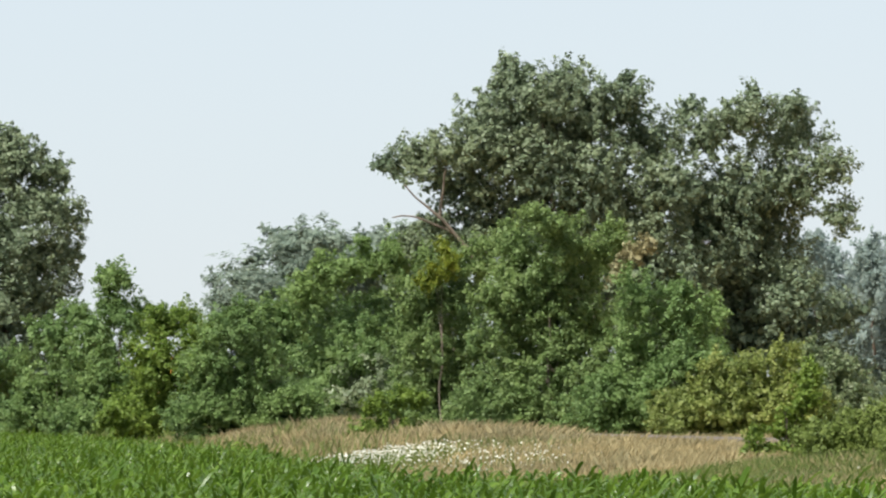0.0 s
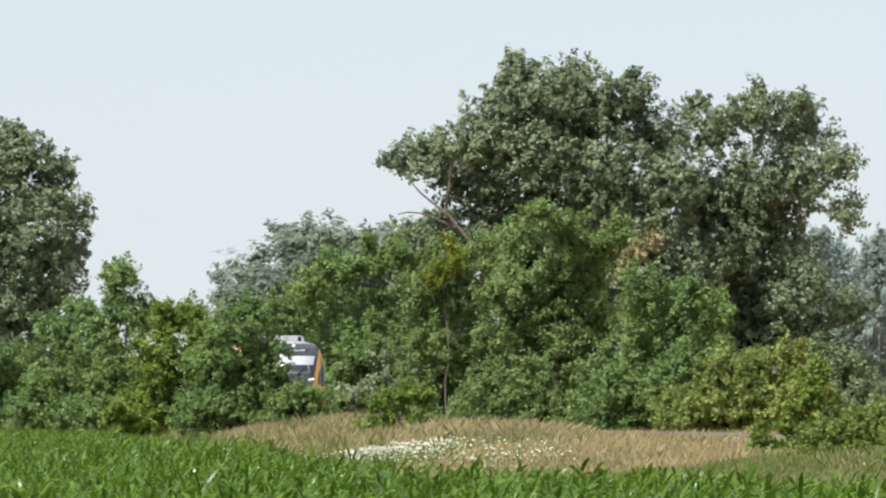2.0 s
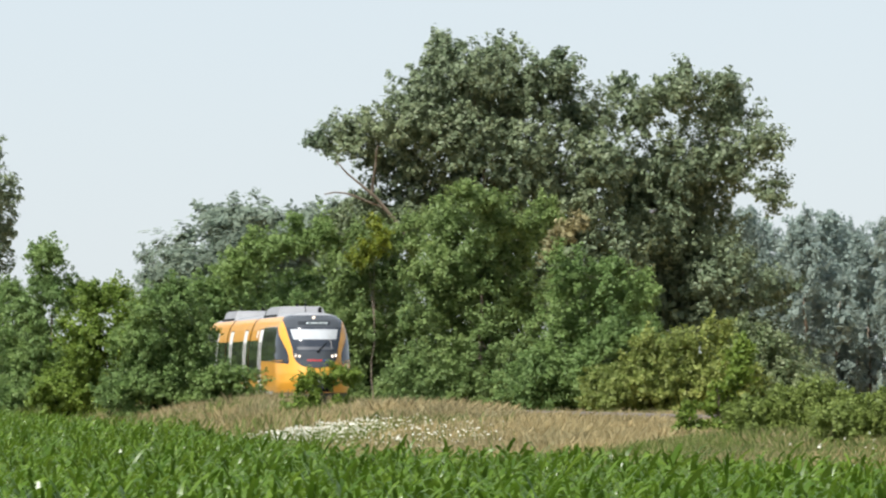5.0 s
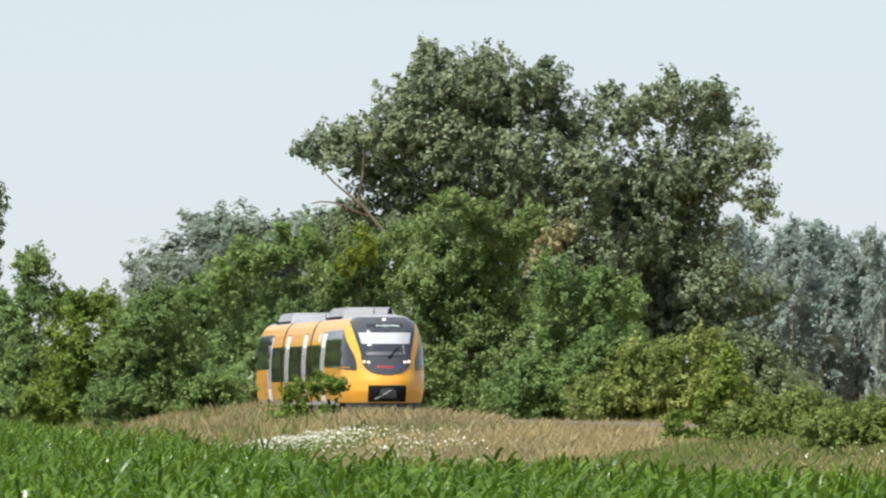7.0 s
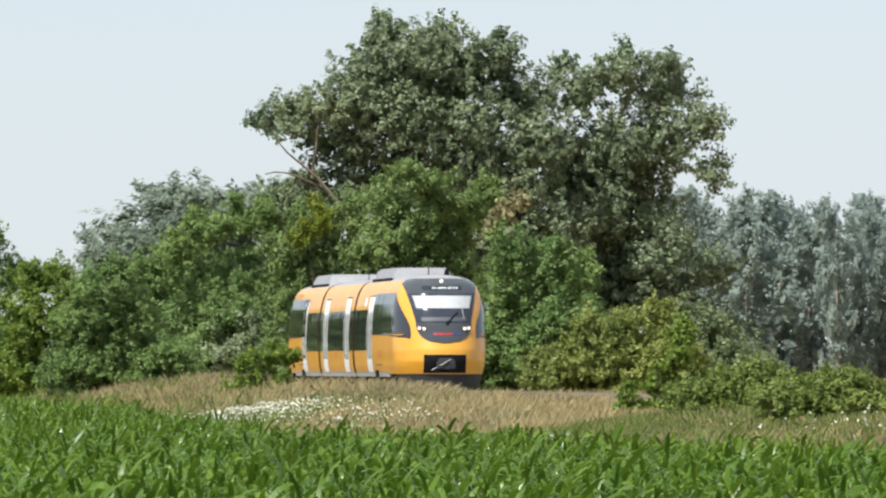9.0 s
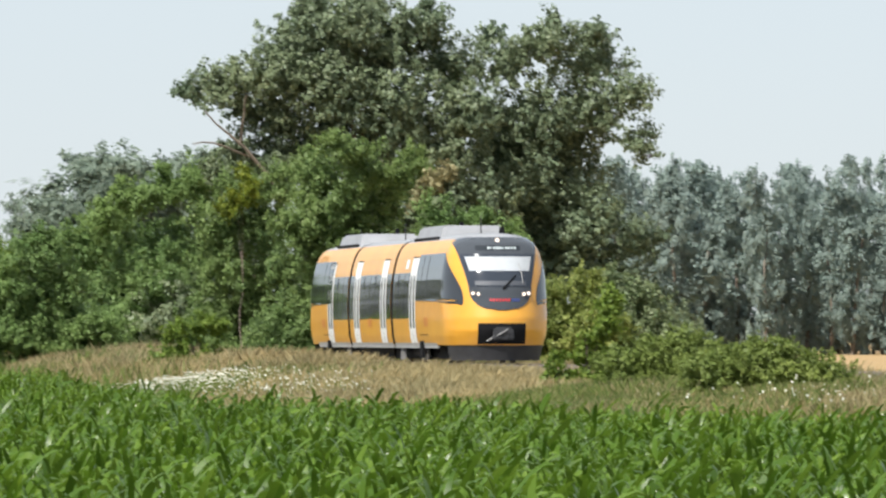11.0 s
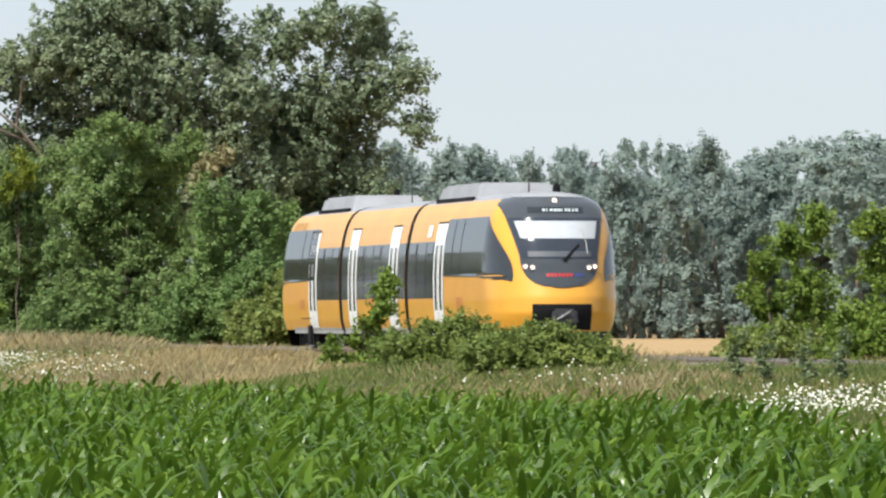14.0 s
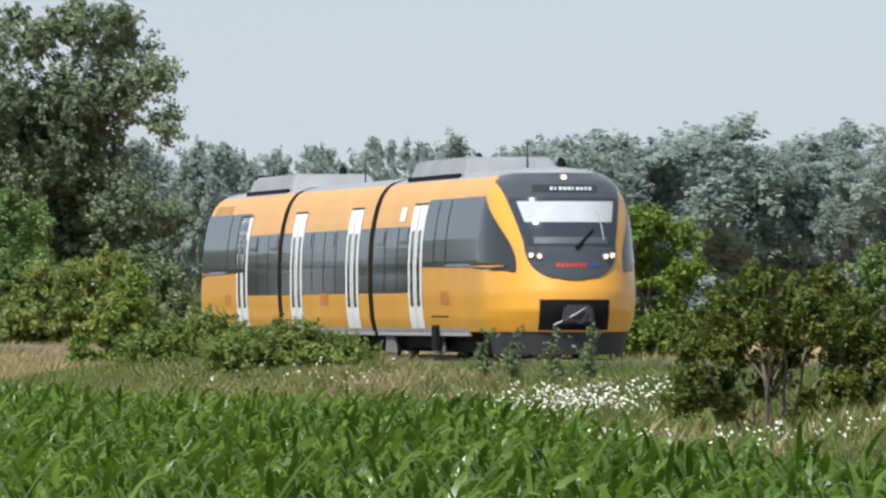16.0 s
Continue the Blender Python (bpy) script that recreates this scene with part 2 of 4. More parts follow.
def ground():
    xs = [-3000, -1500, -600, -200, -60, -20, 0, 10, 17.5] + [17.5 + i * 0.75 for i in range(1, 11)] + [27, 29, 31, 33, 35, 37] + [39 + i * 2.1 for i in range(11)] + [80, 140, 300, 700, 1500, 3000]
    ys = [-3000, -1000, -300, -100] + list(range(-40, 480, 6)) + [520, 600, 700, 900, 1300, 2000, 3000, 4500]
    v = [(x, y, ground_z(x, y) + (0.05 * noise.noise((x * 0.4, y * 0.4, 0)) if 18 < x < 60 else 0)) for y in ys for x in xs]
    w = len(xs)
    f = [(j * w + i, j * w + i + 1, (j + 1) * w + i + 1, (j + 1) * w + i) for j in range(len(ys) - 1) for i in range(w - 1)]
    tagged(new("ground", mesh_np("ground", v, f, ground_material(), True)), "flat farmland with a dry grassy railway verge", "ground", kind="structure")


ground()


# ================= railway =================
TRACK_X, RAIL_Z = 31.4, 1.15
STEEL = plain("rail_steel", (0.25, 0.20, 0.17), 0.45, 0.8, 0.2, 3.0)
CONCRETE = plain("sleeper_concrete", (0.34, 0.32, 0.29), 0.9, 0, 0.2, 4.0, bump=0.3)
STONE = plain("ballast_stone", (0.26, 0.24, 0.22), 0.95, 0, 0.35, 14.0, bump=1.0)


def track_x(y):
    """The line of the track: straight near by, then bending away a little."""
    return TRACK_X + 0.0057 * 6 * math.log1p(math.exp(min(60.0, (y - 197) / 6)))


def railway():
    ys = list(range(-60, 621, 10))
    prof = [(-2.7, 0.66), (-1.75, 1.0), (1.75, 1.0), (2.7, 0.66)]
    v = [(track_x(y) + x, y, z) for y in ys for x, z in prof]
    f = [(4 * j + i, 4 * j + i + 1, 4 * j + i + 5, 4 * j + i + 4) for j in range(len(ys) - 1) for i in range(3)]
    bed = new("track_bed", mesh_np("track_bed", v, f, STONE))
    tagged(bed, "grey crushed stone ballast of a single railway track", "track bed", kind="structure")
    rail_prof = [(-0.07, 0), (0.07, 0), (0.07, 0.02), (0.012, 0.04), (0.012, 0.115), (0.036, 0.125), (0.036, 0.165), (-0.036, 0.165), (-0.036, 0.125), (-0.012, 0.115), (-0.012, 0.04), (-0.07, 0.02)]
    n = len(rail_prof)
    for side in (-0.7525, 0.7525):
        v = [(track_x(y) + side + x, y, RAIL_Z - 0.165 + z) for y in ys for x, z in rail_prof]
        tagged(new("rail", mesh_np("rail", v, [(j * n + i, j * n + (i + 1) % n, (j + 1) * n + (i + 1) % n, (j + 1) * n + i) for j in range(len(ys) - 1) for i in range(n)], STEEL)), "worn steel rail with rusty flanks on sleepers", "rail", "rails of the track", "structure")
    bm = bmesh.new()
    bmesh.ops.create_cube(bm, size=1, matrix=Matrix.Diagonal((2.5, 0.26, 0.16, 1)))
    me = bpy.data.meshes.new("sleeper")
    bm.to_mesh(me)
    bm.free()
    me.materials.append(CONCRETE)
    for i in range(240):
        s = new("sleeper", me)
        s.parent = bed
        s.location = (track_x(60 + i * 1.3), 60 + i * 1.3, 0.985)


railway()


# ================= railcar =================
ORANGE = plain("orange_paint", (0.63, 0.30, 0.028), 0.42, 0, 0.08, 0.7, coat=0.45)
ROOFGREY = plain("grey_roof_paint", (0.24, 0.245, 0.255), 0.5, 0, 0.15, 1.2)
GLASSDARK = plain("tinted_glass", (0.02, 0.022, 0.025), 0.05, 0, 0.1, 2.0, spec=0.9)
MASK = plain("dark_front_glass", (0.052, 0.058, 0.066), 0.10, 0, 0.1, 2.0, spec=0.35)
SCREEN = plain("windscreen_glass", (0.035, 0.042, 0.055), 0.12, 0, 0.1, 2.0, spec=0.25)
WHITE = plain("white_door_paint", (0.70, 0.70, 0.68), 0.4, 0, 0.06, 2.0)
BLACK = plain("black_rubber", (0.009, 0.009, 0.010), 0.8, 0, 0.2, 3.0, spec=0.12)
SKIRT = plain("grey_skirt_paint", (0.035, 0.035, 0.038), 0.6, 0, 0.3, 2.0, spec=0.3)
SILL = plain("light_grey_sill", (0.30, 0.295, 0.29), 0.5, 0, 0.15, 2.0)
BLIND = plain("white_sunblind", (0.38, 0.40, 0.42), 0.8, 0, 0.08, 3.0)
RED = plain("red_lettering", (0.40, 0.02, 0.025), 0.5)
BLUE = plain("blue_lettering", (0.03, 0.045, 0.15), 0.5)
LAMPGLOW = glowing("headlight_glow", (1.0, 0.84, 0.70), 0.75)
SIGNGLOW = glowing("display_glow", (0.42, 0.47, 0.47), 0.04)
FADED = plain("faded_mark", (0.42, 0.15, 0.025), 0.5)
CHROME = plain("wheel_steel", (0.30, 0.27, 0.25), 0.45, 0.9, 0.2, 3.0)
FAIRING = plain("dirty_fairing_paint", (0.13, 0.125, 0.12), 0.7, 0, 0.35, 2.0)
SOOT = plain("sooty_paint", (0.36, 0.19, 0.05), 0.6, 0, 0.5, 1.6)
DISPLAY = plain("display_glass", (0.022, 0.026, 0.030), 0.15, 0, 0.1, 2.0)
DASH = plain("dashboard_grey", (0.06, 0.066, 0.078), 0.6)

LENGTH = 36.5
SECTION = [(0.50, 1.36), (0.75, 1.42), (1.2, 1.455), (1.8, 1.46), (2.3, 1.435), (2.7, 1.375), (3.0, 1.30), (3.2, 1.22), (3.36, 1.11), (3.46, 0.97), (3.54, 0.72), (3.585, 0.4), (3.6, 0.0)]


def half_width(z):
    for (z0, w0), (z1, w1) in zip(SECTION, SECTION[1:]):
        if z <= z1:
            s = max(0, (z - z0) / (z1 - z0))
            return w0 + (w1 - w0) * s
    return 0.0


NOSE = [(0.3, 0.30), (0.55, 0.14), (0.9, 0.0), (1.25, 0.03), (1.6, 0.14), (2.0, 0.28), (2.5, 0.52), (3.0, 0.84), (3.3, 1.1), (3.5, 1.45), (3.6, 2.0)]


def nose_y(z):
    for (z0, a), (z1, b) in zip(NOSE, NOSE[1:]):
        if z <= z1:
            s = max(0, (z - z0) / (z1 - z0))
            return a + (b - a) * s
    return NOSE[-1][1]


POWER = 2.2


def bend(z):
    """Depth of the rounded corner of the front, shallower towards the roof."""
    return 1.9 - 0.7 * min(1.0, max(0.0, (z - 2.0) / 1.2))


def face_y(x, z):
    """How far behind the tip the front surface lies at x, z."""
    u = min(1.0, abs(x) / max(half_width(z), 1e-3))
    return nose_y(z) + bend(z) * (1 - max(0.0, 1 - u ** POWER) ** (1 / POWER))


def side_x(y, z):
    """Half width of the body at y behind the nearer tip, and height z."""
    y = min(y, LENGTH - y)
    s = (y - nose_y(z)) / bend(z)
    w = half_width(z)
    if s >= 1:
        return w
    return w * (1 - (1 - max(0.0, s)) ** POWER) ** (1 / POWER)


def grid_patch(name, rows, mat, parent, label="", smooth=True):
    """A skin through rows of points of equal count."""
    n = len(rows[0])
    v = [p for r in rows for p in r]
    f = [(j * n + i, j * n + i + 1, (j + 1) * n + i + 1, (j + 1) * n + i) for j in range(len(rows) - 1) for i in range(n - 1)]
    ob = child(new(name, mesh_np(name, v, f, mat, smooth)), parent)
    if label:
        ob["label"] = label
    return ob


def lin(a, b, n):
    return [a + (b - a) * i / (n - 1) for i in range(n)]


def front_patch(name, z0, z1, left, right, mat, parent, off, label="", nz=14, nx=15, back=False):
    rows = []
    for z in lin(z0, z1, nz):
        xl, xr = left(z), right(z)
        row = []
        for x in lin(xl, xr, nx):
            y = face_y(x, z) - off
            row.append((x, LENGTH - y if back else y, z))
        rows.append(row)
    return grid_patch(name, rows, mat, parent, label)


def side_patch(name, sgn, y0, y1, z0, z1, mat, parent, off, label="", nz=10, ny=8):
    """y0, y1: numbers or functions of z."""
    rows = []
    for z in lin(z0, z1, nz):
        a = y0(z) if callable(y0) else y0
        b = y1(z) if callable(y1) else y1
        rows.append([(sgn * (side_x(y, z) + off), y, z) for y in lin(a, b, ny)])
    return grid_patch(name, rows, mat, parent, label)


def box(name, x0, x1, y0, y1, z0, z1, mat, parent, bevel=0.03, label="", taper=None):
    bm = bmesh.new()
    bmesh.ops.create_cube(bm, size=1, matrix=Matrix.Translation(((x0 + x1) / 2, (y0 + y1) / 2, (z0 + z1) / 2)) @ Matrix.Diagonal((x1 - x0, y1 - y0, z1 - z0, 1)))
    if taper:
        for v in bm.verts:
            if v.co.z > (z0 + z1) / 2:
                v.co.x = (x0 + x1) / 2 + (v.co.x - (x0 + x1) / 2) * taper[0]
                v.co.y = (y0 + y1) / 2 + (v.co.y - (y0 + y1) / 2) * taper[1]
    if bevel:
        bmesh.ops.bevel(bm, geom=bm.edges[:], offset=bevel, segments=2, affect="EDGES")
    return part(name, bm, mat, parent, label)


def cylinder(name, r, depth, m, mat, parent, seg=20, label=""):
    bm = bmesh.new()
    bmesh.ops.create_cone(bm, cap_ends=True, segments=seg, radius1=r, radius2=r, depth=depth, matrix=m)
    return part(name, bm, mat, parent, label)


JOINTS = (13.35, 24.25)
DOORS = (8.45, 15.45, 22.15, 29.15)


def wheelset(train, y):
    ax = empty("wheelset", pose(0, y, 0.43))
    ax.parent = train
    for s in (-0.75, 0.75):
        cylinder("wheel", 0.43, 0.13, pose(s, 0, 0, 0, 90, 0), CHROME, ax, 24)
    cylinder("axle", 0.08, 1.5, pose(0, 0, 0, 0, 90, 0), CHROME, ax, 10)
    return ax


def railcar():
    train = empty("railcar")
    # body shells: two cabs and the middle, each a lofted skin
    def shell(ya, yb, name):
        zs = lin(0.5, 3.42, 58) + [3.43, 3.44, 3.46, 3.48, 3.50, 3.52, 3.54, 3.56, 3.58, 3.599]
        cab_front, cab_back = ya <= 0, yb >= LENGTH
        rows = []
        for z in zs:
            row = []
            n = 48
            if cab_front:
                for i in range(n + 1):
                    x = -half_width(z) * math.cos(math.pi / 2 * i / n) ** (2 / POWER)
                    row.append((x, face_y(x, z), z))
                row = [(-half_width(z), yb, z)] + row
                row = row + [(-x, y, zz) for x, y, zz in reversed(row[:-1])]
            elif cab_back:
                for i in range(n + 1):
                    x = -half_width(z) * math.cos(math.pi / 2 * i / n) ** (2 / POWER)
                    row.append((x, LENGTH - face_y(x, z), z))
                row = [(-half_width(z), ya, z)] + row
                row = row + [(-x, y, zz) for x, y, zz in reversed(row[:-1])]
            else:
                w = half_width(z)
                row = [(-w, y, z) for y in lin(ya, yb, 6)]
            rows.append(row)
        if not (cab_front or cab_back):
            for sg in (1, -1):
                both = [[(sg * x, y, z) for x, y, z in r] for r in rows]
                grid_patch(name, both[:58], ORANGE, train, "orange painted body shell")
                grid_patch("roof", both[57:], ROOFGREY, train, "grey painted roof")
            return
        k = 57
        grid_patch(name, rows[:k + 1], ORANGE, train, "orange painted body shell")
        grid_patch("roof", rows[k:], ROOFGREY, train, "grey painted roof", smooth=True)
    shell(0, JOINTS[0] - 0.26, "cab_body")
    shell(JOINTS[0] + 0.26, JOINTS[1] - 0.26, "middle_body")
    shell(JOINTS[1] + 0.26, LENGTH, "cab_body")
    for j in JOINTS:   # bellows, set back behind the shells
        rows = [[(s * (half_width(z) - 0.02), y, z) for s, y in ((-1, j - 0.3), (-1, j + 0.3))] for z in lin(0.5, 3.59, 26)]
        rows += [[(-p[0], p[1], p[2]) for p in r] for r in reversed(rows)]
        grid_patch("bellows", rows, BLACK, train, "black rubber bellows between car bodies")
    for s in (-1, 1):
        # window bands
        def band(y0, y1, z0=1.25, z1=2.55):
            side_patch("window_band", s, y0, y1, z0, z1, GLASSDARK, train, 0.006, "dark tinted window band")
        front_edge = lambda z: 0.60 + 1.5 * (max(0.0, z - 1.60) / 1.44) ** 1.8
        low_edge = lambda z: DOORS[0] - 0.74 if z >= 1.74 else 0.68 + (z - 1.60) / 0.14 * 2.6
        rear_edge = lambda z: LENGTH - front_edge(z)
        side_patch("cab_window", s, front_edge, low_edge, 1.60, 3.04, GLASSDARK, train, 0.010, "dark raked cab side window", 40, 90)
        side_patch("cab_window", s, lambda z: LENGTH - low_edge(z), rear_edge, 1.60, 3.04, GLASSDARK, train, 0.010, "dark raked cab side window", 40, 90)
        band(DOORS[0] + 0.74, JOINTS[0] - 0.28)
        band(JOINTS[0] + 0.28, DOORS[1] - 0.74)
        band(DOORS[1] + 0.74, DOORS[2] - 0.74)
        band(DOORS[2] + 0.74, JOINTS[1] - 0.28)
        band(JOINTS[1] + 0.28, DOORS[3] - 0.74)
        # window mullions
        for y in (10.4, 11.8, 17.4, 18.8, 20.2, 25.8, 27.2):
            side_patch("window_mullion", s, y - 0.025, y + 0.025, 1.27, 2.53, BLACK, train, 0.012, ny=2)
        for y in (5.3, 6.5, LENGTH - 5.3, LENGTH - 6.5):
            side_patch("window_mullion", s, y - 0.03, y + 0.03, 1.78, 3.0, BLACK, train, 0.014, ny=2)
        for y in (9.8, 12.4, 18.1, 20.9, 25.1, 27.8):
            side_patch("tilt_window", s, y - 0.45, y + 0.45, 2.2, 2.5, GLASSDARK, train, 0.014, ny=3)
        # doors: white leaves with narrow dark panes
        for y in DOORS:
            d = side_patch("door", s, y - 0.72, y + 0.72, 0.56, 2.96, WHITE, train, 0.010, "white double door with narrow dark panes", 16, 4)
            for c in (-0.35, 0.35):
                pane = side_patch("pane", s, y + c - 0.15, y + c + 0.15, 0.98, 2.46, GLASSDARK, d, 0.016, "narrow dark door pane", 12, 3)
            side_patch("door_gap", s, y - 0.012, y + 0.012, 0.58, 2.94, BLACK, d, 0.018, ny=2)
            side_patch("lintel", s, y - 0.72, y + 0.72, 2.955, 2.99, BLACK, d, 0.016, ny=2, nz=2)
        # sill strip and skirts
        for a, b in ((3.4, JOINTS[0] - 0.28), (JOINTS[0] + 0.28, JOINTS[1] - 0.28), (JOINTS[1] + 0.28, LENGTH - 3.4)):
            side_patch("sill", s, a, b, 0.50, 0.56, SILL, train, 0.010, "light grey sill strip", 3, 2)
            x0, x1 = sorted((s * 1.30, s * 1.36))
            box("skirt", x0, x1, a, b, 0.41, 0.52, SILL, train, 0.01, "dirty grey skirt panel")
        for y in (5.4, 18.8, LENGTH - 5.4):
            side_patch("stencil", s, y - 0.42, y + 0.42, 1.02, 1.27, FADED, train, 0.009, ny=2, nz=3)
        side_patch("white_plate", s, 9.9, 10.5, 2.66, 2.93, WHITE, train, 0.012, "small white plate", 3, 3)
        for y in (6.0, LENGTH - 6.0):
            side_patch("hatch_line", s, y - 0.9, y + 0.9, 0.78, 0.80, BLACK, train, 0.010, ny=3, nz=2)
        for y in (6.6, LENGTH - 6.6):
            x0, x1 = sorted((s * 1.36, s * 1.44))
            box("step", x0, x1, y - 0.25, y + 0.25, 0.12, 0.62, BLACK, train, 0.01, "dark entrance step under the door")
    for sg in (-1, 1):
        side_patch("soot_stain", sg, 31.6, 33.9, 2.66, 3.24, SOOT, train, 0.009, "sooty exhaust stain below the roof", 8, 4)
    # the two faces
    for back in (False, True):
        def F(name, z0, z1, hw, mat, off, label="", par=None, **k):
            return front_patch(name, z0, z1, lambda z: -hw(z), hw, mat, par or train, off, label, back=back, **k)
        def mask_half(z):
            s = max(0.0, (z - 1.46) / (2.15 - 1.46))
            if s < 1:
                return 0.87 * (1 - (1 - s) ** 2.6) ** (1 / 2.6)
            return min(0.87 + (z - 2.15) * 0.24, half_width(z) * 0.985)
        mask = F("front_mask", 1.462, 3.47, mask_half, MASK, 0.022, "dark glass front mask", nz=48, nx=61)
        ws = F("windscreen", 2.10, 3.0, lambda z: mask_half(z) - 0.035, SCREEN, 0.032, "dark windscreen", mask, nz=16, nx=41)
        F("sunblind", 2.54, 2.93, lambda z: 0.72 + (z - 2.1) * 0.24, BLIND, 0.040, "white sunblind pulled halfway down", ws, nz=8, nx=41)
        F("dashboard", 2.14, 2.26, lambda z: 0.70, DASH, 0.040, "grey dashboard edge", ws, nz=3, nx=31)
        F("destination_display", 3.10, 3.24, lambda z: 0.62, DISPLAY, 0.030, "dark destination display", mask, nz=4, nx=31)
        sgn = 1 if not back else -1
        def at(x, z, off):
            y = face_y(x, z) - off
            return (x, LENGTH - y if back else y, z)
        for i, w in enumerate((0.05, 0.03, 0.06, 0.06, 0.06, 0.03, 0.06, 0.05, 0.05, 0.06)):
            x = -0.30 + i * 0.082
            front_patch("letter_bar", 3.14, 3.20, lambda z, x=x: x, lambda z, x=x, w=w: x + w, SIGNGLOW, mask, 0.038, nz=2, nx=2, back=back)
        if not back:
            for i in range(7):
                x = -0.34 + i * 0.085
                front_patch("letter_bar", 1.70, 1.775, lambda z, x=x: x, lambda z, x=x: x + 0.062, RED, mask, 0.030, nz=3, nx=2)
            front_patch("letter_bar", 1.70, 1.775, lambda z: 0.27, lambda z: 0.50, BLUE, mask, 0.030, nz=3, nx=4)
        for x, z, r in ((-0.77, 1.92, 0.068), (-0.63, 1.90, 0.068), (0.63, 1.90, 0.068), (0.77, 1.92, 0.068), (0.0, 3.38, 0.085)):
            p = at(x, z, 0.036)
            pr = Matrix.Translation(p) @ pose(0, 0, 0, 90, 0, 0)
            h = cylinder("headlight", r, 0.05, pr, CHROME, mask, 18, "round headlight with lit lamp")
            lit = (LAMPGLOW if not back else RED)
            cylinder("lamp", r * 0.6, 0.03, Matrix.Translation((p[0], p[1] + (-0.03 if not back else 0.03), p[2])) @ pose(0, 0, 0, 90, 0, 0), lit, h, 16)
        # wiper
        vs, fs = tube_rows([at(0.05, 2.05, 0.05), at(0.16, 2.16, 0.06), at(0.42, 2.42, 0.06)], [0.035, 0.022, 0.014], 6)
        child(new("wiper", mesh_np("wiper", [tuple(v) for v in vs], fs, BLACK)), mask)
        vs, fs = tube_rows([at(0.52, 2.75, 0.05), at(0.60, 2.45, 0.05), at(0.62, 2.2, 0.05)], [0.012, 0.014, 0.012], 6)
        child(new("wiper", mesh_np("wiper", [tuple(v) for v in vs], fs, SILL)), mask)
        # coupler bay, its shade a black patch on the shell, and plough
        F("coupler_bay_shade", 0.53, 1.10, lambda z: 0.66, BLACK, 0.012, "black patch for the shaded coupler opening", nz=6, nx=11)
        ys = (lambda y: LENGTH - y) if back else (lambda y: y)
        cy = ys(-0.12)
        cylinder("coupler", 0.13, 0.5, pose(0, cy, 0.78, 90, 0, 0), SKIRT, train, 16, "steel coupler head")
        ya, yb = sorted((ys(-0.35), ys(-0.1)))
        box("coupler_head", -0.32, 0.30, ya, yb, 0.64, 1.0, SKIRT, train, 0.05, "dark coupler cover", (0.8, 0.8))
        vs, fs = tube_rows([(-0.45, ys(-0.12), 0.62), (-0.1, ys(-0.4), 0.82), (0.1, ys(-0.4), 0.95)], [0.022, 0.022, 0.012], 6)
        child(new("hose", mesh_np("hose", [tuple(v) for v in vs], fs, SILL)), train)
        rows = []
        for z in lin(0.08, 0.52, 6):
            row = []
            for x in lin(-1.33, 1.33, 27):
                y = face_y(x * 1.0, 0.5) + (0.5 - z) * 0.25 + 0.02
                row.append((x * (0.93 + 0.07 * (z - 0.08) / 0.44), ys(y), z))
            rows.append(row)
        grid_patch("plough", rows, SKIRT, train, "dark grey track plough")
    # roof equipment
    for ya, yb, z1 in ((6.0, 12.0, 3.86), (25.6, 31.6, 3.86)):
        box("roof_unit", -0.95, 0.95, ya, yb, 3.42, z1, ROOFGREY, train, 0.06, "grey roof housing with sloped ends", (0.86, 0.9))
        for sg in (-1, 1):
            x0, x1 = sorted((sg * 0.93, sg * 0.99))
            # black strip standing in for the shade along the housing's lower side
            box("shade_strip", x0, x1, ya + 0.4, yb - 0.2, 3.40, 3.54, BLACK, train, 0.01, "black strip for the shade under the housing")
    for sg in (-1, 1):
        for y in (6.9, 12.0, 25.6, 30.4):
            x0, x1 = sorted((sg * 1.24, sg * 1.30))
            box("fairing", x0, x1, y - 0.55, y + 0.55, 0.06, 0.45, FAIRING, train, 0.02, "dirty grey bogie fairing", (1.0, 0.75))
    for y in (4.6, 22.0, 33.6):
        vs, fs = tube_rows([(0, y, 3.5), (0, y + 0.02, 4.12)], [0.022, 0.012], 6)
        child(new("antenna", mesh_np("antenna", [tuple(v) for v in vs], fs, SKIRT)), train)
    box("end_cap", -0.8, 0.8, 31.55, 31.85, 3.45, 3.92, BLACK, train, 0.03, "black end cap of the roof housing", (0.9, 0.6))
    for x, y, z in ((0.38, 3.6, 3.8), (0.15, 10.6, 4.02), (0.15, 26.0, 4.02)):
        box("exhaust", x, x + 0.18, y, y + 0.2, 3.5, z, BLACK, train, 0.03, "black exhaust stack", (0.7, 0.7))
    # running gear
    for c in (4.6, 13.35, 24.25, 33.0):
        bg = box("bogie", -0.98, 0.98, c - 1.5, c + 1.5, 0.35, 0.55, BLACK, train, 0.04, "dark bogie frame")
        for s in (-0.98, 0.98):
            for d in (-0.95, 0.95):
                cylinder("spring", 0.12, 0.3, pose(s, c + d, 0.45), BLACK, bg, 12)
    for a, b in ((7.0, 11.2), (15.6, 22.0), (26.4, 30.6)):
        box("underfloor_tank", -1.1, 1.1, a, b, 0.13, 0.52, BLACK, train, 0.05, "black underfloor equipment box")
    box("underframe", -1.05, 1.05, 1.9, LENGTH - 1.9, 0.10, 0.5, BLACK, train, 0.03, "black underframe between the bogies")
    tagged(train, "orange three-part diesel railcar with white doors running on the track", "train")
    wheels = [wheelset(train, c + d) for c in (4.6, 13.35, 24.25, 33.0) for d in (-0.95, 0.95)]
    return train, wheels


train, wheels = railcar()

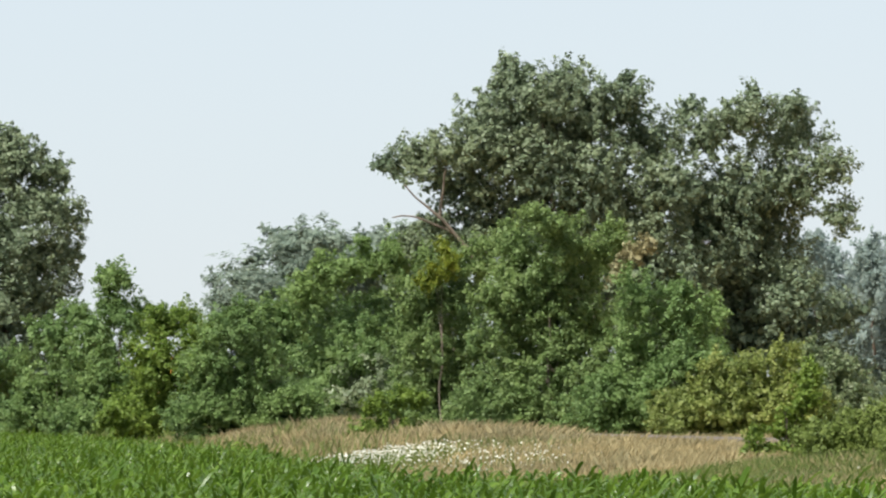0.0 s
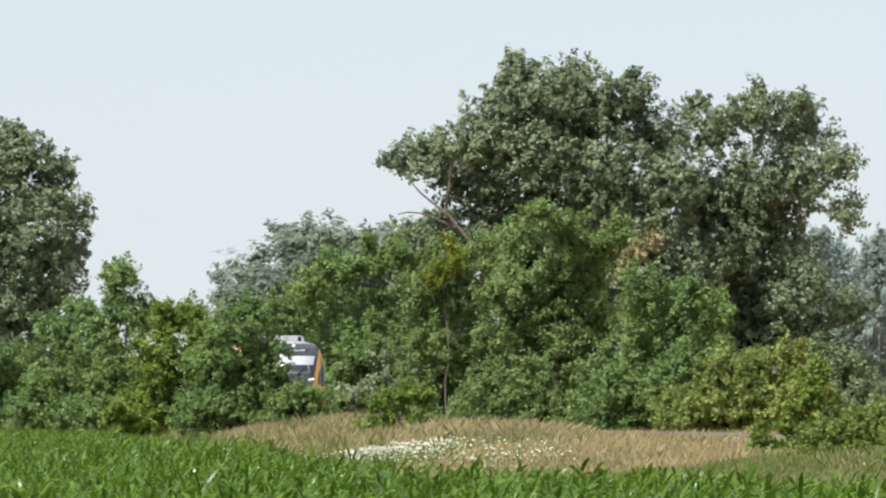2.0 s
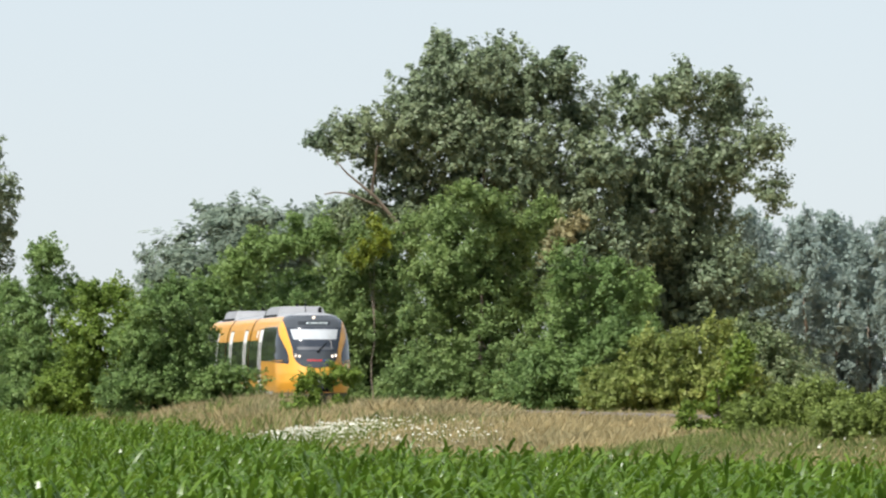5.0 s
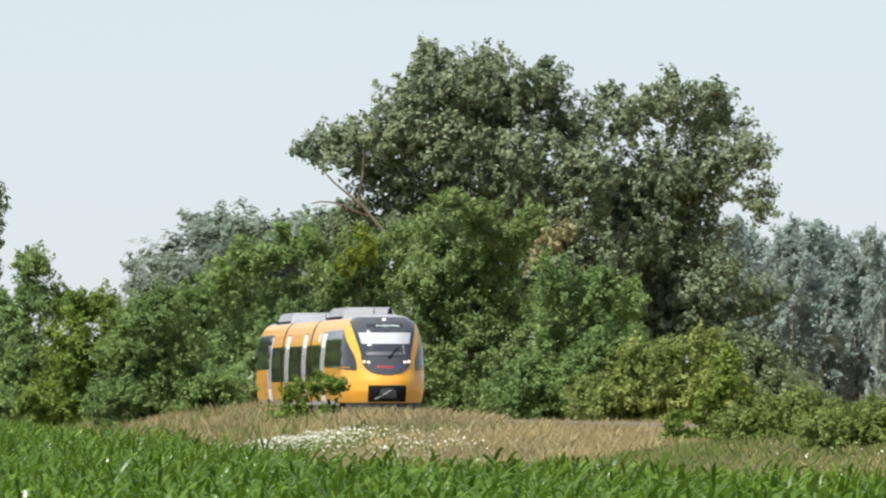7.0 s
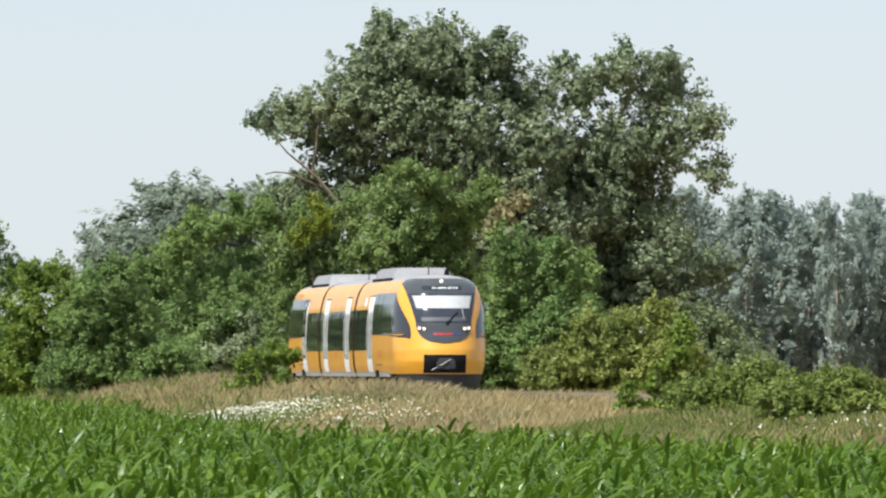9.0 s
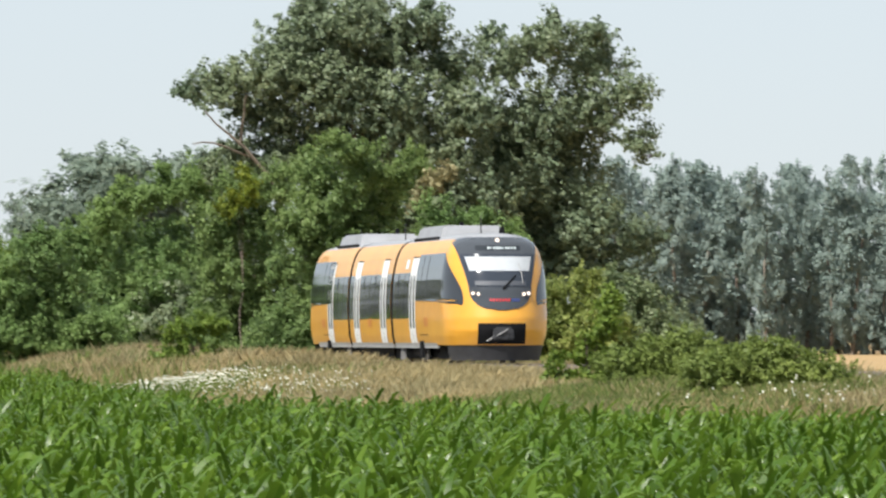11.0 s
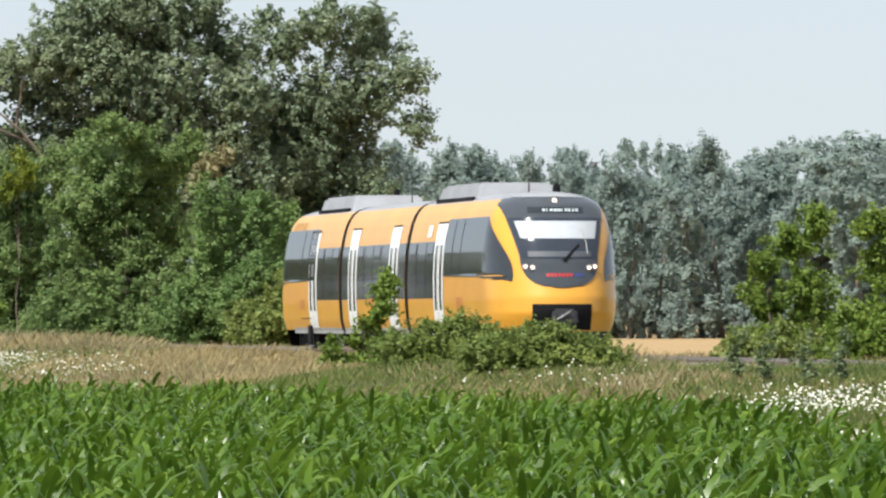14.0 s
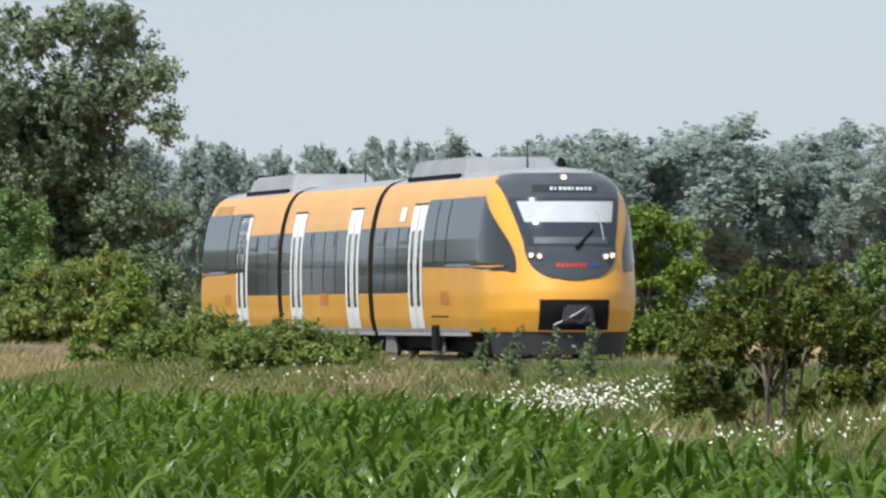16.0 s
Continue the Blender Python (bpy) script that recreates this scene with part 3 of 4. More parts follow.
# ================= trees and shrubs =================
BIG = "tall old poplar with a broad grey-green crown behind the hedge"
old_poplar = plant("tree", 388, 122.4, [(119.1, 37.0, 5.4), (113.7, 35.0, 5.1), (125.8, 36.4, 4.7), (110.3, 30.6, 5.1), (104.6, 29.3, 3.7), (100.9, 29.3, 2.4), (117.7, 28.6, 6.1), (125.1, 27.9, 6.7), (131.2, 32.0, 5.1), (122.4, 21.2, 7.4), (130.5, 21.9, 6.7), (111.0, 25.3, 4.0), (128.5, 13.8, 7.4), (134.5, 16.5, 6.1), (133.9, 26.6, 4.7), (115.7, 39.4, 2.7), (122.4, 39.4, 2.7), (129.8, 37.7, 2.4), (133.9, 7.1, 6.1), (108.3, 26.6, 2.7), (118.7, 32.7, 5.1), (114.0, 31.2, 4.0), (123.1, 32.3, 4.7), (106.6, 21.6, 2.6), (109.6, 20.4, 4.0), (113.2, 21.4, 4.6), (104.4, 19.0, 2.4)], POPLAR, 11, BIG, "tree", 0.145, 0.5, 1.2, trunk=0.45, limbs=18, skirt=2.4, sprays=1)
plant("tree", 392, 144.0, [(143.3, 34.3, 4.0), (149.0, 32.7, 4.4), (138.6, 32.3, 4.0), (153.1, 28.6, 3.2), (148.0, 27.3, 5.1), (142.0, 25.9, 6.1), (137.9, 21.9, 6.1), (154.1, 22.6, 2.6), (145.3, 18.5, 5.7), (139.9, 13.8, 6.7), (148.7, 13.1, 5.4), (154.1, 11.1, 3.4), (144.6, 8.4, 6.4), (151.7, 6.4, 4.0), (144.0, 37.0, 1.9), (149.4, 35.7, 1.8), (136.6, 35.7, 1.9), (142.6, 11.1, 5.4), (137.9, 7.7, 6.1), (148.7, 7.1, 4.7), (145.3, 13.8, 4.7), (140.5, 22.5, 4.2), (145.8, 23.0, 4.2), (143.5, 21.0, 3.6), (141.3, 18.5, 5.4), (133.9, 11.1, 5.4)], POPLAR, 12, BIG, "tree", 0.145, 0.52, 1.1, trunk=0.4, limbs=9, skirt=2.4, sprays=1)
plant("tree", 470, 55.8, [(55.8, 29.3, 4.7), (51.7, 28.6, 6.1), (59.1, 25.3, 4.0), (61.8, 23.2, 3.0), (55.8, 20.5, 6.1), (61.8, 18.5, 3.0), (58.5, 13.8, 6.1), (51.7, 11.1, 7.4), (57.1, 5.7, 6.7), (49.0, 19.9, 6.7), (61.1, 28.6, 1.8), (55.1, 32.3, 1.8)], POPLAR, 13, "tall dark poplar with a dense crown beside the track", "tree", 0.18, 0.65, 1.5, trunk=0.5, skirt=2.0, sprays=1)

branch_rng = np.random.default_rng(17)   # bare boughs under the poplar's outer crown
for a_, b_, r_ in (((-4.4, -1.0, 8.2), (-7.6, -1.3, 11.6), 0.13), ((-5.6, -1.0, 9.6), (-8.6, -1.6, 10.7), 0.07), ((-6.2, -1.1, 10.2), (-6.0, -1.4, 12.6), 0.08)):
    limb("limb", a_, b_, r_, 0.03, branch_rng, old_poplar, 0.05)

HEDGE = "dense green wild hedge shrub beside the railway"
def hedge(X, D, boughs, mat, seed, label=HEDGE, **k):
    return plant("shrub", D, X, boughs, mat, seed, label, "shrub", group="shrubs along the track", **{"trunk": 0.09, **k})

# on the field side of the track
hedge(53.1, 430, [(52.4, 5.7, 4.0), (56.4, 4.4, 3.4), (49.7, 1.7, 4.0), (55.8, 1.0, 3.0)], MAPLE, 20, size=0.125, clump=0.5, density=1.0, skirt=1.3)
hedge(61.8, 412, [(61.1, 8.4, 3.7), (64.5, 5.7, 4.7), (60.5, 2.4, 4.0), (66.5, 1.7, 3.7), (63.2, 11.1, 2.4), (58.5, 1.0, 2.7)], MAPLE, 21, size=0.121, clump=0.51, density=1.0, skirt=1.30)
hedge(68.2, 378, [(67.9, 12.5, 3.0), (68.9, 15.8, 1.7), (70.6, 10.4, 3.4), (65.9, 9.1, 3.4), (69.2, 4.4, 4.7), (71.9, 1.7, 3.7), (65.5, 2.4, 4.0), (67.2, 15.8, 1.1)], MAPLE, 22, size=0.112, clump=0.47, density=1.0, skirt=1.30)
hedge(74.6, 345, [(73.9, 9.8, 3.0), (76.0, 11.1, 2.4), (72.6, 5.7, 4.0), (76.6, 5.1, 4.4), (75.3, 1.0, 3.0), (71.2, 1.0, 3.4), (78.7, 8.4, 3.0)], BRIGHT, 23, size=0.103, clump=0.42, density=1.0, skirt=1.30)
hedge(82.0, 313, [(81.3, 9.1, 3.4), (84.0, 10.4, 2.7), (79.3, 5.1, 3.7), (83.4, 4.4, 4.4), (85.4, 7.1, 2.7), (81.3, 0.7, 3.0), (86.7, 2.4, 3.4), (89.4, 0.7, 2.4), (84.0, 1.3, 3.7), (80.0, 2.4, 3.4)], MAPLE, 24, size=0.096, clump=0.42, density=1.0, skirt=1.30)
hedge(101.3, 268, [(100.0, 0.4, 1.2), (102.2, 0.9, 1.3), (104.0, 0.6, 1.1), (98.4, -0.3, 1.0)], BRIGHT, 25, size=0.084, clump=0.30, density=1.0, skirt=0.5, label="low green shrub at the foot of the railway bank")
# beyond the track
hedge(86.7, 425, [(84.0, 9.8, 2.7), (88.1, 11.1, 3.0), (92.1, 13.1, 3.4), (89.4, 7.7, 5.4), (94.8, 8.4, 5.4)], MAPLE, 31, size=0.125, clump=0.55, density=1.0, skirt=1.30)
hedge(97.5, 398, [(94.2, 15.8, 3.4), (98.5, 17.6, 3.0), (102.6, 17.6, 3.4), (90.6, 13.4, 3.0), (97.5, 9.1, 6.1), (102.9, 7.1, 6.1), (93.5, 5.1, 5.4), (101.5, 1.7, 4.0)], MAPLE, 32, size=0.118, clump=0.55, density=1.0, skirt=1.30)
hedge(97.5, 388, [(97.5, 5.1, 3.4), (94.5, 2.4, 3.2), (100.5, 2.4, 3.2), (97.5, 8.4, 2.7)], MAPLE, 30, size=0.119, clump=0.5, density=1.0, skirt=1.3)
hedge(108.3, 345, [(106.9, 16.5, 3.0), (104.2, 12.5, 4.0), (109.6, 13.1, 4.7), (112.3, 17.2, 3.4), (105.6, 7.1, 5.4), (112.3, 7.1, 6.1), (108.3, 1.7, 4.7), (102.9, 1.0, 3.4), (113.7, 1.7, 4.0)], LIME, 33, size=0.103, clump=0.51, density=1.0, skirt=1.30)
hedge(120.4, 318, [(119.1, 21.9, 2.6), (116.4, 19.2, 3.4), (122.4, 19.2, 3.7), (119.7, 15.2, 5.4), (125.8, 17.8, 3.0), (115.0, 11.1, 5.4), (123.8, 10.4, 6.1), (118.4, 5.1, 6.1), (125.8, 3.7, 5.4), (117.5, 15.0, 4.2), (118.6, 9.8, 4.6), (121.2, 7.0, 4.4), (115.2, 15.5, 3.2), (127.8, 19.9, 2.0)], LIME, 34, "tall bushy maple rising above the hedge", size=0.097, clump=0.51, density=1.0, skirt=1.30)
hedge(133.9, 287, [(130.5, 13.1, 3.4), (134.5, 11.1, 4.0), (137.9, 10.4, 3.4), (130.5, 7.1, 4.7), (136.6, 5.7, 4.7), (132.5, 1.7, 4.0), (128.5, 1.0, 4.0), (139.3, 5.7, 2.4)], MAPLE, 35, size=0.089, clump=0.47, density=1.0, skirt=1.30)
hedge(142.6, 279, [(140.6, 3.7, 3.0), (144.0, 5.1, 2.4), (146.7, 3.0, 3.0), (137.9, 1.7, 2.4), (142.0, -0.3, 2.7), (148.0, 5.7, 2.0), (145.3, 0.3, 3.0), (136.6, -0.3, 2.0)], ELDER, 36, "elder shrub with fading cream flower heads", size=0.086, clump=0.36, density=1.0, skirt=1.30)
hedge(152.7, 281, [(150.7, 5.7, 2.4), (154.1, 4.4, 3.0), (151.4, 2.4, 2.7), (155.4, 1.7, 2.7)], GREYLEAF, 37, "grey-green willow shrub beyond the track", size=0.087, clump=0.38, density=1.0, skirt=1.30)
hedge(130.0, 312, [(130.2, 18.2, 1.1), (131.3, 19.5, 0.6), (128.8, 17.2, 0.9), (127.8, 15.8, 0.8)], WITHERED, 38, "withered brown shrub top above the hedge", size=0.095, clump=0.32, trunk=0.03, limbs=2)
hedge(107.1, 343, [(107.5, 18.9, 1.0), (106.1, 15.7, 1.3), (108.3, 17.3, 1.0), (104.9, 14.5, 0.9)], YELLOWING, 39, "yellowing young shrub top above the hedge", size=0.095, clump=0.34, trunk=0.03, limbs=2)
# between field and track, nearer
hedge(148.7, 178, [(150.8, 5.1, 0.8), (150.4, 3.2, 1.2), (151.1, 1.1, 1.3), (150.4, 2.4, 1.5), (151.4, 4.0, 0.9), (149.4, -0.3, 1.8), (147.3, -2.7, 1.6), (150.7, -3.0, 1.8), (144.6, -3.4, 1.2)], BRIGHT, 41, "upright young shrub at the field's edge", size=0.07, clump=0.17, ragged=0.6, density=1.25, skirt=0.25, trunk=0.05)
hedge(159.5, 160, [(155.4, -1.3, 1.6), (158.8, -0.7, 2.0), (162.2, -1.7, 2.0), (154.1, -3.7, 1.9), (159.5, -4.0, 2.3), (163.5, -4.0, 2.0)], BRAMBLE, 42, "low bramble thicket on the verge", size=0.05, clump=0.17, ragged=0.6, density=1.25, skirt=0.70, trunk=0.04)
hedge(170.9, 150, [(167.5, -2.0, 1.8), (171.6, -2.4, 2.0), (165.5, -4.0, 1.9), (170.2, -5.1, 1.9), (174.9, -4.0, 1.8)], BRAMBLE, 43, "low bramble thicket on the verge", size=0.05, clump=0.17, ragged=0.6, density=1.25, skirt=0.70, trunk=0.04)
hedge(197.8, 186, [(195.8, 5.7, 2.0), (198.5, 8.4, 2.7), (201.9, 10.4, 2.7), (196.5, 1.7, 3.4), (201.2, 2.4, 4.0)], BRIGHT, 44, "light green wild shrub beyond the track", size=0.07, clump=0.27, ragged=0.55, density=1.25, skirt=0.70)
hedge(212.0, 178, [(208.6, 11.1, 2.4), (212.7, 11.1, 3.0), (216.0, 9.1, 2.4), (210.0, 5.7, 4.0), (215.4, 4.4, 3.4), (207.9, -0.3, 4.0), (214.0, -1.0, 4.0)], BRIGHT, 45, "bright green young tree beyond the track", size=0.07, clump=0.27, ragged=0.55, density=1.25, skirt=0.70)
hedge(226.8, 104, [(221.4, 1.3, 2.8), (224.8, 4.0, 2.3), (229.5, 2.4, 2.8), (233.5, 4.0, 2.4), (237.6, 1.0, 3.1), (216.7, -3.0, 3.0), (222.1, -3.7, 3.7), (228.8, -3.0, 4.0), (235.6, -3.7, 4.0), (216.0, -7.1, 2.4), (220.7, -8.4, 2.4), (240.9, -3.7, 3.4), (226.8, -7.7, 2.7), (234.9, -8.4, 2.7), (240.3, -8.4, 2.7), (218.0, -0.7, 2.4), (225.5, -0.7, 3.7), (232.2, -0.3, 3.7), (216.0, -10.4, 2.2), (221.4, -10.8, 2.4), (232.2, -10.8, 2.4), (238.2, -10.8, 2.7), (242.3, -6.4, 3.4)], DARKLEAF, 46, "dark green tamarisk-like shrub at the field's edge", size=0.042, clump=0.15, ragged=0.55, density=1.5, inner=1.0, stems=9, trunk=0.05)
hedge(203.9, 180, [(193.1, -2.9, 1.6), (197.2, -2.2, 1.9), (201.9, -2.5, 2.0), (206.6, -1.8, 2.2), (211.3, -2.2, 2.2), (216.0, -2.5, 1.9)], ELDER, 48, "low yellowish-green thicket beyond the track", size=0.07, clump=0.22, density=1.2, skirt=0.5, ragged=0.55, trunk=0.05)
for az_, d_, sd in ((195.8, 131, 91), (200.7, 128, 92), (204.9, 126, 93), (192.5, 136, 94)):
    hedge(az_, d_, [(az_, -3.4, 0.9), (az_ + 0.5, -1.9, 0.8), (az_ - 0.4, -4.8, 1.2), (az_ + 0.2, -6.2, 1.3)], GREYLEAF, sd, "tall pale weed on the railway bank", size=0.045, clump=0.1, trunk=0.012, limbs=3, ragged=0.8, sprays=0, inner=0.5)
hedge(240.3, 170, [(238.9, 5.1, 2.7), (242.3, 5.7, 3.4), (237.6, 0.3, 3.4), (243.0, -0.3, 4.0)], MAPLE, 47, size=0.081, clump=0.31, density=1.25, skirt=0.70)

# ================= distant rows of poplars =================
def far_row(az0, az1, dist, step, h0, h1, seed, group, fine=1.0, mat=None, broad=1.0):
    rng = np.random.default_rng(seed)
    a = az0
    protos = []
    for s in range(5):
        bl = []
        for i in range(22):
            z = 0.03 + 0.92 * ((i + rng.random()) / 22) ** 1.1
            w = 0.135 * math.sin(math.pi * min(1, max(0.04, 1.03 - z)) ** 0.7) ** 0.7 + 0.02 + (0.06 if z < 0.22 else 0)
            bl.append((rng.normal() * w * 0.5, rng.normal() * w * 0.5, z, w * rng.uniform(0.42, 0.72)))
        v, q = crown_leaves(bl, rng, 0.0165 / fine, 0.068, 0.7, 0.5, 1.2, 1.5, 0.22)
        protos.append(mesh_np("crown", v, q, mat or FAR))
    while a < az1:
        d = dist + rng.uniform(-25, 25)
        x, y = spot(a, d)
        h = rng.uniform(h0, h1)
        t = empty("poplar", pose(x, y, 0, 0, 0, rng.uniform(0, 360)))
        c = child(new("crown", protos[rng.integers(5)]), t)
        w = rng.uniform(0.55, 1.05) * broad
        c.scale = (h * w, h * w, h)
        limb("trunk", (0, 0, -0.2), (0, 0, h * 0.6), 0.30, 0.10, rng, t, 0.0)
        tagged(t, "distant tall poplar in a row, leaves tinted for haze" if mat is None else "distant green tree in a row", "tree", group)
        a += step * rng.uniform(0.5, 1.5)


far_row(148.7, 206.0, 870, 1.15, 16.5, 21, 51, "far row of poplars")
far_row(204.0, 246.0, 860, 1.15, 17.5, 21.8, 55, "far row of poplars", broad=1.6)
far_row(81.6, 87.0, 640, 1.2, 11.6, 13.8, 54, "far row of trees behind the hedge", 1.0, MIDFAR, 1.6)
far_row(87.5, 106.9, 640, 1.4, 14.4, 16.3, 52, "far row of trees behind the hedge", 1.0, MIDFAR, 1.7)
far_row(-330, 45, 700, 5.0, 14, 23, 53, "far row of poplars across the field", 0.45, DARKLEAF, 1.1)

# ================= maize field =================
def maize():
    rng = np.random.default_rng(61)
    xs, ys = np.arange(1.6, 24.5, 0.75), np.arange(40, 420, 0.2)
    X, Y = (a.ravel() for a in np.meshgrid(xs, ys))
    X = X + rng.normal(size=X.size) * 0.05
    Y = Y + rng.normal(size=X.size) * 0.06
    edge = np.array([field_edge(y) for y in Y])
    az, d = np.arctan2(X, Y), np.hypot(X, Y)
    ok = (X < edge - 0.1 + rng.normal(size=X.size) * 0.15) & (az > 0.047) & (az < 0.252) & (d > 41) & (rng.random(X.size) > 0.06)
    ok &= (d < 100) | (rng.random(X.size) < np.maximum(0.22, 0.55 - (d - 100) / 250))
    X, Y = X[ok], Y[ok]
    k = len(X)
    height = 0.86 * rng.uniform(0.82, 1.12, k) * (1 + 0.06 * np.sin(X * 0.9 + 1) * np.sin(Y * 0.13))
    twist = rng.uniform(0, math.pi, k)
    verts = []
    n_leaf = 8
    for i in range(n_leaf):
        a = twist + (i % 2) * math.pi + rng.normal(size=k) * 0.35
        dirx, diry = np.cos(a) + 0.25, np.sin(a) * 0.9
        f = i / (n_leaf - 1)
        base = height * (0.15 + 0.52 * f)
        length = rng.uniform(0.38, 0.64, k) * (1.0 - 0.2 * f)
        rise = rng.uniform(0.7, 1.3, k) * (0.8 + 0.4 * f)
        droop = rng.uniform(0.55, 1.45, k) * (1.1 - 0.45 * f)
        half = rng.uniform(0.018, 0.031, k)
        px, py = -np.sin(a), np.cos(a)
        roll = rng.normal(size=k) * 0.5
        for s, w in ((0.0, 0.6), (0.28, 1.0), (0.55, 0.95), (0.8, 0.65), (1.0, 0.06)):
            out_ = length * (0.72 * s - 0.11 * droop * s ** 3)
            z = base + length * (rise * s - droop * (0.45 * s * s + 0.75 * s ** 3))
            cx, cy = X + dirx * out_, Y + diry * out_
            for sgn in (-1, 1):
                verts.append(np.stack([cx + sgn * px * half * w, cy + sgn * py * half * w, np.maximum(0.04, z + sgn * roll * half * w)], 1))
    V = np.stack(verts, 1).reshape(-1, 3)          # plant, leaf * 10 points
    per = n_leaf * 10
    local = np.array([[l * 10 + 2 * j, l * 10 + 2 * j + 1, l * 10 + 2 * j + 3, l * 10 + 2 * j + 2] for l in range(n_leaf) for j in range(4)])
    Q = (np.arange(k)[:, None, None] * per + local[None]).reshape(-1, 4)
    tagged(new("maize_field", mesh_np("maize_field", V, Q, CORN, True)), "dense field of waist-high green maize plants", "maize", kind="stuff")


maize()


# ================= verge: dry grass, weeds, flowers =================
def blades(name, n, region, tall, wide, mat, seed, label, lean=0.25):
    rng = np.random.default_rng(seed)
    x0, x1, y0, y1 = region
    Y = rng.uniform(y0, y1, n)
    E = np.array([field_edge(y) for y in Y])
    X = np.where(x0 < 30, np.maximum(x0, E - 0.3), x0) + rng.random(n) * 0
    X = X + (x1 - X) * rng.random(n)
    keep = np.array([noise.noise((x * 0.16, y * 0.07, seed)) + noise.noise((x * 0.7, y * 0.35, seed)) * 0.5 for x, y in zip(X, Y)]) > rng.normal(size=n) * 0.2 - 0.15
    X, Y = X[keep], Y[keep]
    k = len(X)
    Z = np.array([ground_z(x, y) for x, y in zip(X, Y)])
    h = tall * rng.uniform(0.45, 1.15, k) * np.array([0.85 + 0.5 * noise.noise((x * 0.3, y * 0.15, 7)) for x, y in zip(X, Y)])
    if x0 < 30:      # taller grass far along the track, to fit the camera's view
        h *= np.array([1 + 0.7 * smooth((y - 226) / 55) for y in Y])
    a = rng.uniform(0, 2 * math.pi, k)
    w = wide * rng.uniform(0.6, 1.4, k)
    lx, ly = rng.normal(size=k) * lean * h + 0.1 * h, rng.normal(size=k) * lean * h
    cx, cy = np.cos(a) * w, np.sin(a) * w
    P = [np.stack(p, 1) for p in ((X - cx, Y - cy, Z - 0.03), (X + cx, Y + cy, Z - 0.03), (X + lx + cx * 0.3, Y + ly, Z + h), (X + lx * 0.45 - cx, Y + ly * 0.45 - cy, Z + h * 0.6))]
    V = np.stack(P, 1).reshape(-1, 3)
    Q = np.arange(4 * k).reshape(-1, 4)
    tagged(new(name, mesh_np(name, V, Q, mat)), label, "grass", kind="stuff")


blades("dry_grass", 215000, (17, 28.9, 118, 330), 0.40, 0.0065, STRAW, 71, "dry straw-coloured grass on the railway verge", 0.3)
blades("dry_grass", 18000, (17, 28.9, 66, 118), 0.42, 0.008, STRAW, 76, "sparse dry grass stalks on the verge")
blades("weeds", 190000, (17, 28.9, 66, 165), 0.42, 0.007, WEED, 72, "green weeds among dry grass on the verge", 0.32)
blades("dry_grass", 60000, (26.8, 29.7, 160, 340), 0.46, 0.010, STRAW, 77, "dry grass fringe along the ballast", 0.35)
blades("weeds", 60000, (27.2, 30.2, 76, 172), 0.46, 0.009, WEED, 79, "grey-green weeds along the ballast", 0.35)
blades("dry_grass", 50000, (27.6, 30.2, 150, 345), 0.55, 0.011, STRAW, 78, "dry grass growing through the ballast edge", 0.35)
blades("weeds", 16000, (17, 28.9, 215, 420), 0.5, 0.03, WEED, 75, "green weeds at the foot of the hedge")
blades("dry_grass", 36000, (34.2, 38, 120, 330), 0.5, 0.012, STRAW, 73, "dry grass beyond the track")
blades("weeds", 30000, (34.2, 38, 120, 330), 0.35, 0.012, WEED, 74, "green weeds beyond the track")


def flowers(az, d, sx, sy, n, seed):
    """A stand of white wild flowers: heads on thin stalks."""
    rng = np.random.default_rng(seed)
    cx, cy = spot(az, d)
    X, Y = cx + rng.normal(size=n) * sx, cy + rng.normal(size=n) * sy
    Z = np.array([ground_z(x, y) for x, y in zip(X, Y)]) + rng.uniform(0.22, 0.55, n)
    c = np.stack([X, Y, Z], 1)
    nrm = unit(rng.normal(size=(n, 3)) * 0.5 + np.array([-0.2, -0.8, 0.7]))
    v, q = leaf_quads(c, nrm, 0.046, rng, 1.0)
    top = empty("wildflowers", pose(cx, cy, ground_z(cx, cy)))
    o = child(new("flower_stand", mesh_np("flower_stand", v - np.array([cx, cy, ground_z(cx, cy)]), q, PETAL)), top)
    o["kind"] = "stuff"
    w = 0.006
    S = np.stack([c + [-w, 0, 0], c + [w, 0, 0], np.stack([X + w, Y, Z - 0.6], 1), np.stack([X - w, Y, Z - 0.6], 1)], 1).reshape(-1, 3)
    o = child(new("stalk_stand", mesh_np("stalk_stand", S - np.array([cx, cy, ground_z(cx, cy)]), np.arange(4 * n).reshape(-1, 4), WEED)), top)
    o["kind"] = "stuff"
    tagged(top, "patch of small white wildflowers in the dry grass", "wildflowers", "patches of wildflowers")


flowers(99.6, 226, 0.9, 6.5, 1500, 81)
flowers(110.0, 202, 0.9, 5.0, 150, 82)
flowers(115.5, 190, 0.7, 4.0, 110, 83)
flowers(198.5, 122, 0.7, 2.6, 1500, 84)
flowers(205.3, 100, 0.4, 0.8, 220, 85)
flowers(171.0, 143, 0.8, 2.0, 40, 86)
flowers(179.0, 137, 0.6, 1.6, 30, 87)
flowers(226.8, 96, 0.8, 1.2, 90, 88)
flowers(152.1, 138, 1.0, 2.0, 50, 89)

# ================= birds =================
FEATHER = plain("dark_feathers", (0.07, 0.07, 0.075), 0.8, 0, 0.3, 6.0)


